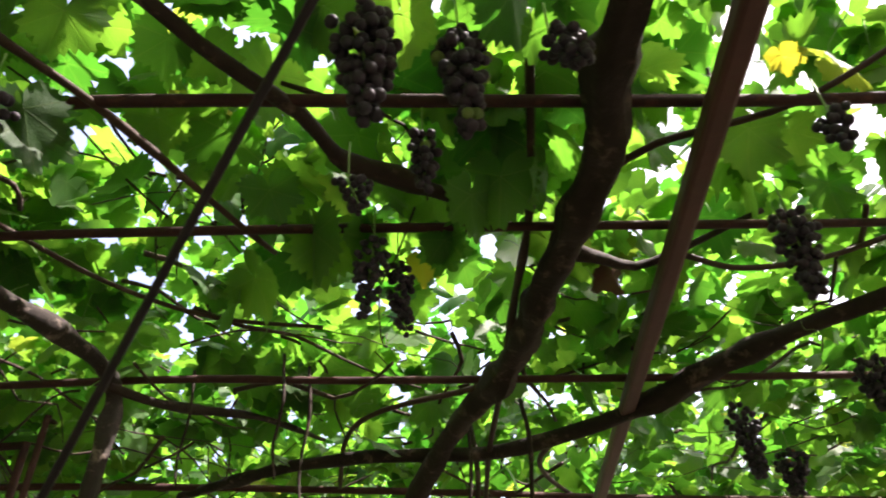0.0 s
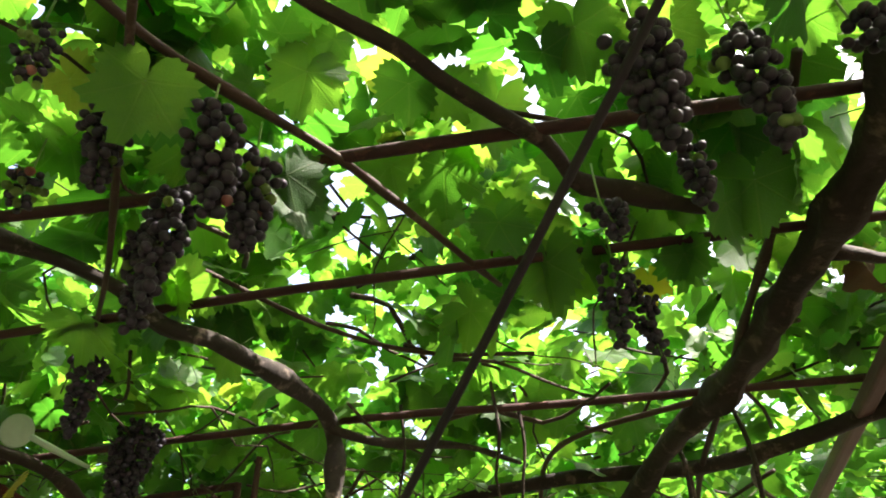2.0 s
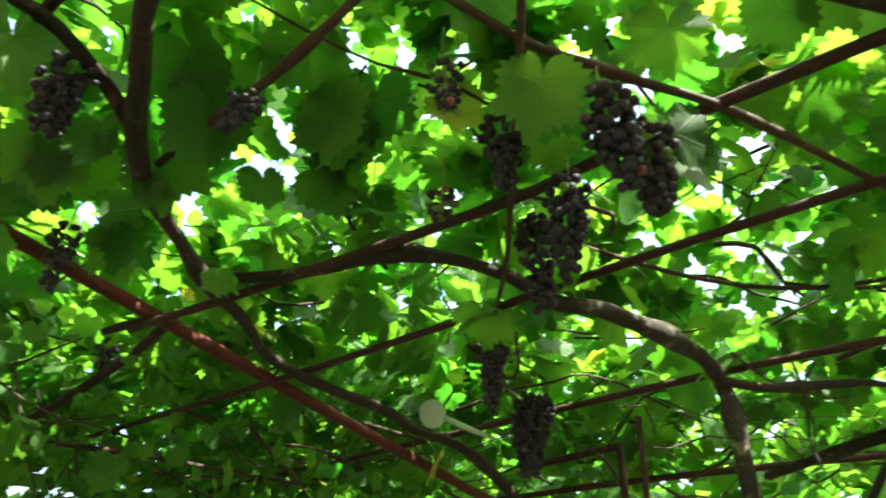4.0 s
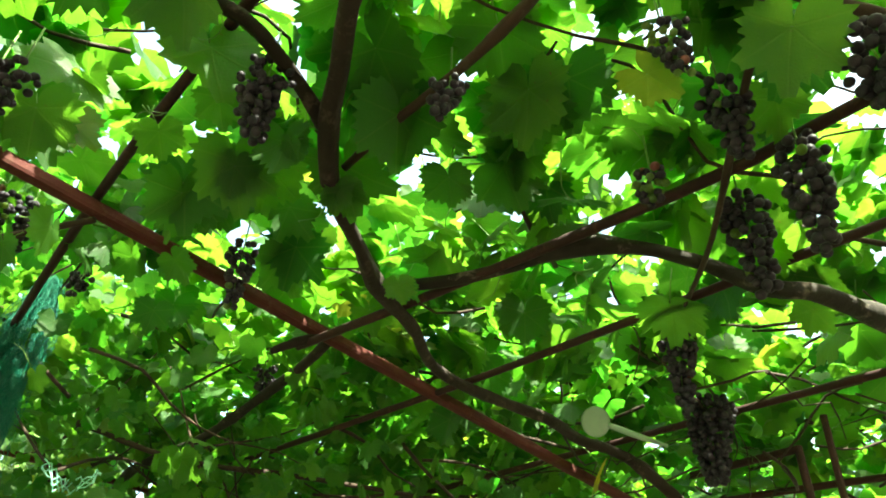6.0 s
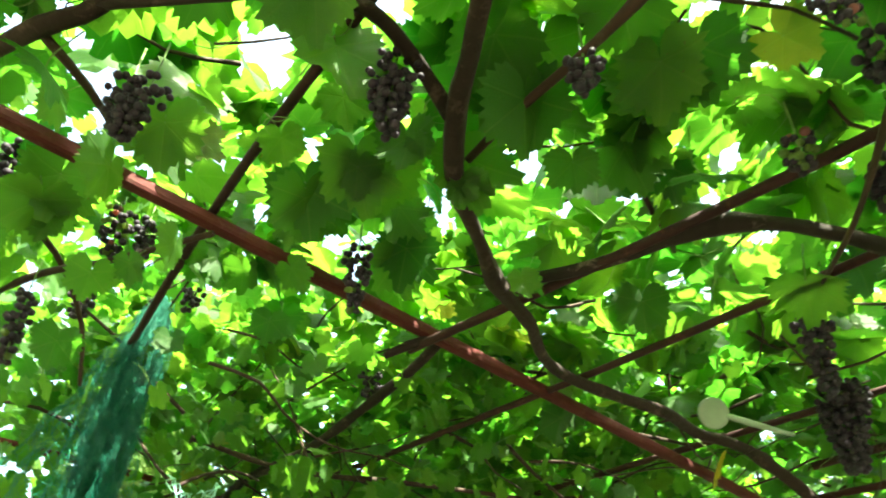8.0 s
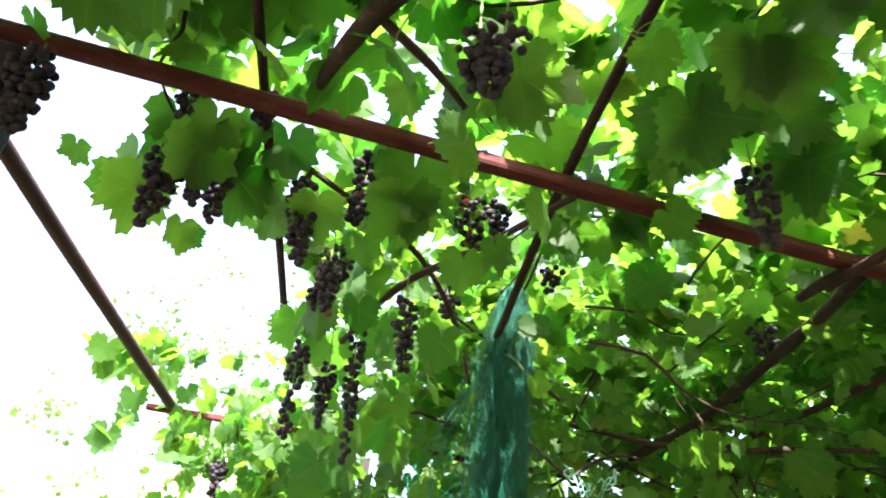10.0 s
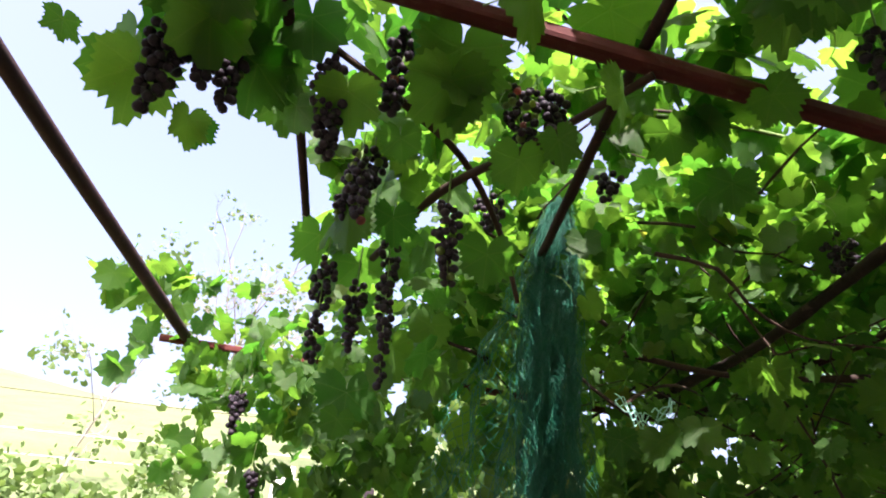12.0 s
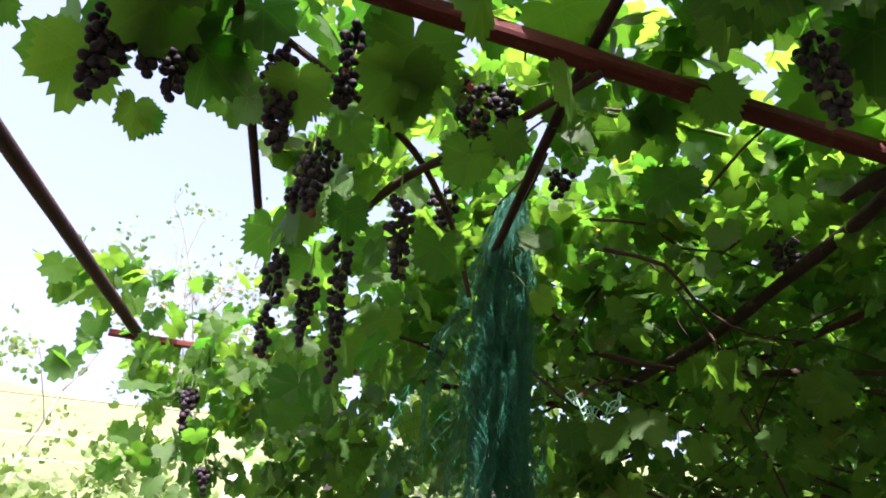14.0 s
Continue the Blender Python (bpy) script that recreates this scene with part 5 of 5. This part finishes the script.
# ---- outside the pergola ----
def build_outside():
    for x, y, tall in ((-4.25, -0.2, 1.97), (-4.3, 0.88, 1.98)):
        ob = profile_bar("trellis_post", (x, y, -0.05), (x - 0.01, y, tall), 0.085, 0.085, WHITE_POST, edge=0.012)
        tagged(ob, "whitewashed concrete trellis post in the sun", "post", "trellis posts")
    for y0, y1, x, z, r, m in ((-9.0, 0.5, -8.0, 2.72, 0.004, WIRE), (-9.0, 0.5, -8.0, 2.5, 0.004, WIRE), (-9.0, 0.5, -9.0, 3.3, 0.004, RUST)):
        ob = limb("fence_wire", [(x - 0.1 * k, y0 + (y1 - y0) * k / 6, z - 0.05 * math.sin(k * 0.52) * 2 + 0.02 * k, r) for k in range(7)], m, sides=5, step=0.4)
        tagged(ob, "thin wire strung along the field edge", "wire", "fence wires")
    for y in (-9.0, 0.6):
        h = ground_height(-8.3, y)
        ob = profile_bar("fence_post", (-8.3, y, h - 0.1), (-8.3, y, 3.45), 0.09, 0.09, DARK_WOOD)
        tagged(ob, "weathered wooden fence post holding wires", "post", "fence posts")


build_outside()


def shrub(name, place, radius, tall, count, size, seed, label, category, group):
    """A leafy bush or tree crown: stems and many leaves in uneven clumps."""
    rng = np.random.default_rng(seed)
    x, y = place
    z = ground_height(x, y)
    bush = empty(name, (x, y, z), label, category, group)
    clumps = []
    for k in range(7):
        a, r = rng.uniform(0, 2 * math.pi), radius * rng.uniform(0.2, 0.6)
        end = (x + r * math.cos(a), y + r * math.sin(a), z + tall * rng.uniform(0.3, 0.6))
        v, f = tube([(x + 0.05 * math.cos(a), y + 0.05 * math.sin(a), z - 0.1, 0.01 * tall), (x + 0.5 * r * math.cos(a), y + 0.5 * r * math.sin(a), z + tall * 0.4, 0.007 * tall), (*end, 0.002 * tall)], sides=6, step=0.3, seed=seed + k)
        under(bush, mesh_object("stem", v, f, BARK))
        for share, height in ((1.0, end[2] - z), (1.1, end[2] - z + 0.2 * tall), (0.7, tall * rng.uniform(0.35, 0.6)), (0.9, tall * rng.uniform(0.1, 0.35))):
            clumps.append(((x + share * r * math.cos(a), y + share * r * math.sin(a), z + height), radius * rng.uniform(0.32, 0.5)))
    rows = []
    for _ in range(count):
        (cx, cy, cz), r = clumps[rng.integers(len(clumps))]
        p = rng.normal(0, 0.5, 3) * r
        rows.append((cx + p[0], cy + p[1], max(z + 0.1, cz + p[2] * 0.9), size * rng.uniform(0.7, 1.3), rng.uniform(0, 360), rng.uniform(0, 75), rng.normal(0, 30), rng.integers(0, 99)))
    foliage("foliage", rows, SMALL, OUTER_LEAF, bush)


def sparse_tree(place, tall, seed):
    rng = np.random.default_rng(seed)
    x, y = place
    z = ground_height(x, y)
    tree = empty("sparse_tree", (x, y, z), "thin sparsely leaved tree with fine grey twigs on the slope", "tree", "sparse trees on the slope")
    verts, faces = [], []

    def grow(p, way, length, r, depth):
        row, q, d = [], Vector(p), Vector(way)
        for i in range(5):
            row.append((*q, r * (1 - 0.14 * i)))
            d = (d + Vector(rng.normal(0, 0.12, 3)) + Vector((0, 0, 0.06))).normalized()
            q = q + d * length / 4
        v, f = tube(row, sides=5, step=length / 6, seed=depth)
        faces.extend([tuple(i + len(verts) for i in face) for face in f])
        verts.extend(v)
        if depth < 4:
            for k in range(4 if depth else 8):
                t = rng.uniform(0.25, 1.0)
                i = min(3, int(t * 4))
                s = Vector(row[i][:3]).lerp(Vector(row[i + 1][:3]), t * 4 - i)
                side = Vector(rng.normal(0, 1, 3))
                grow(s, (d * 0.7 + side.normalized() * 0.7).normalized(), length * rng.uniform(0.35, 0.6), r * 0.45, depth + 1)

    grow((x, y, z - 0.1), (0.02, 0.02, 1), tall, tall * 0.009, 0)
    crown = mesh_object("twig_crown", verts, faces, PALE_BARK)
    under(tree, crown)
    tagged(crown, "fine bare grey twigs", kind="stuff")
    rows = []
    for _ in range(420):
        v = verts[rng.integers(len(verts) // 3, len(verts))]
        rows.append((v[0] + rng.normal(0, 0.1), v[1] + rng.normal(0, 0.1), v[2] + rng.normal(0, 0.1), rng.uniform(0.05, 0.11), rng.uniform(0, 360), rng.uniform(0, 75), rng.normal(0, 30), rng.integers(0, 99)))
    foliage("foliage", rows, SMALL, OUTER_LEAF, tree, "sparse pale leaves on the twigs")


def build_distance():
    # vines and bushes on the slope beyond the open side
    for k, (x, y, r, tall, n) in enumerate(((-6.6, -1.1, 0.95, 2.35, 9000), (-7.2, -2.3, 0.9, 2.2, 6000), (-6.3, 0.5, 1.0, 1.9, 6000), (-6.6, 2.2, 1.1, 2.3, 1500), (-7.2, 3.8, 1.2, 2.5, 1500), (-7.6, -3.2, 0.8, 1.5, 900))):
        shrub("bush", (x, y), r, tall + 0.5, int(n * 1.4), 0.046, 200 + k, "leafy pale green bush in full sun", "bush", "bushes on the slope")
    for k, (x, y, r, tall, n) in enumerate(((-30, -14, 2.0, 3.2, 1200), (-24, 6, 3.0, 6, 2200), (-45, -20, 3, 4, 1200), (-52, -6, 3, 4, 1200), (-6, 12, 3.0, 5.5, 2600), (0, 13, 3.2, 6, 2600), (6, 12, 3.0, 5.5, 2400), (-12, 10, 3.0, 6.0, 2400), (-17, 5, 2.6, 6, 2000))):
        shrub("tree", (x, y), r, tall, int(n * 0.65), 0.19, 300 + k, "sunlit green tree beyond the pergola", "tree", "trees behind the pergola")
    sparse_tree((-21, -2.8), 6.5, 9)
    sparse_tree((-17, -4.7), 4.0, 12)
    sparse_tree((-19, -1.6), 4.5, 15)


build_distance()
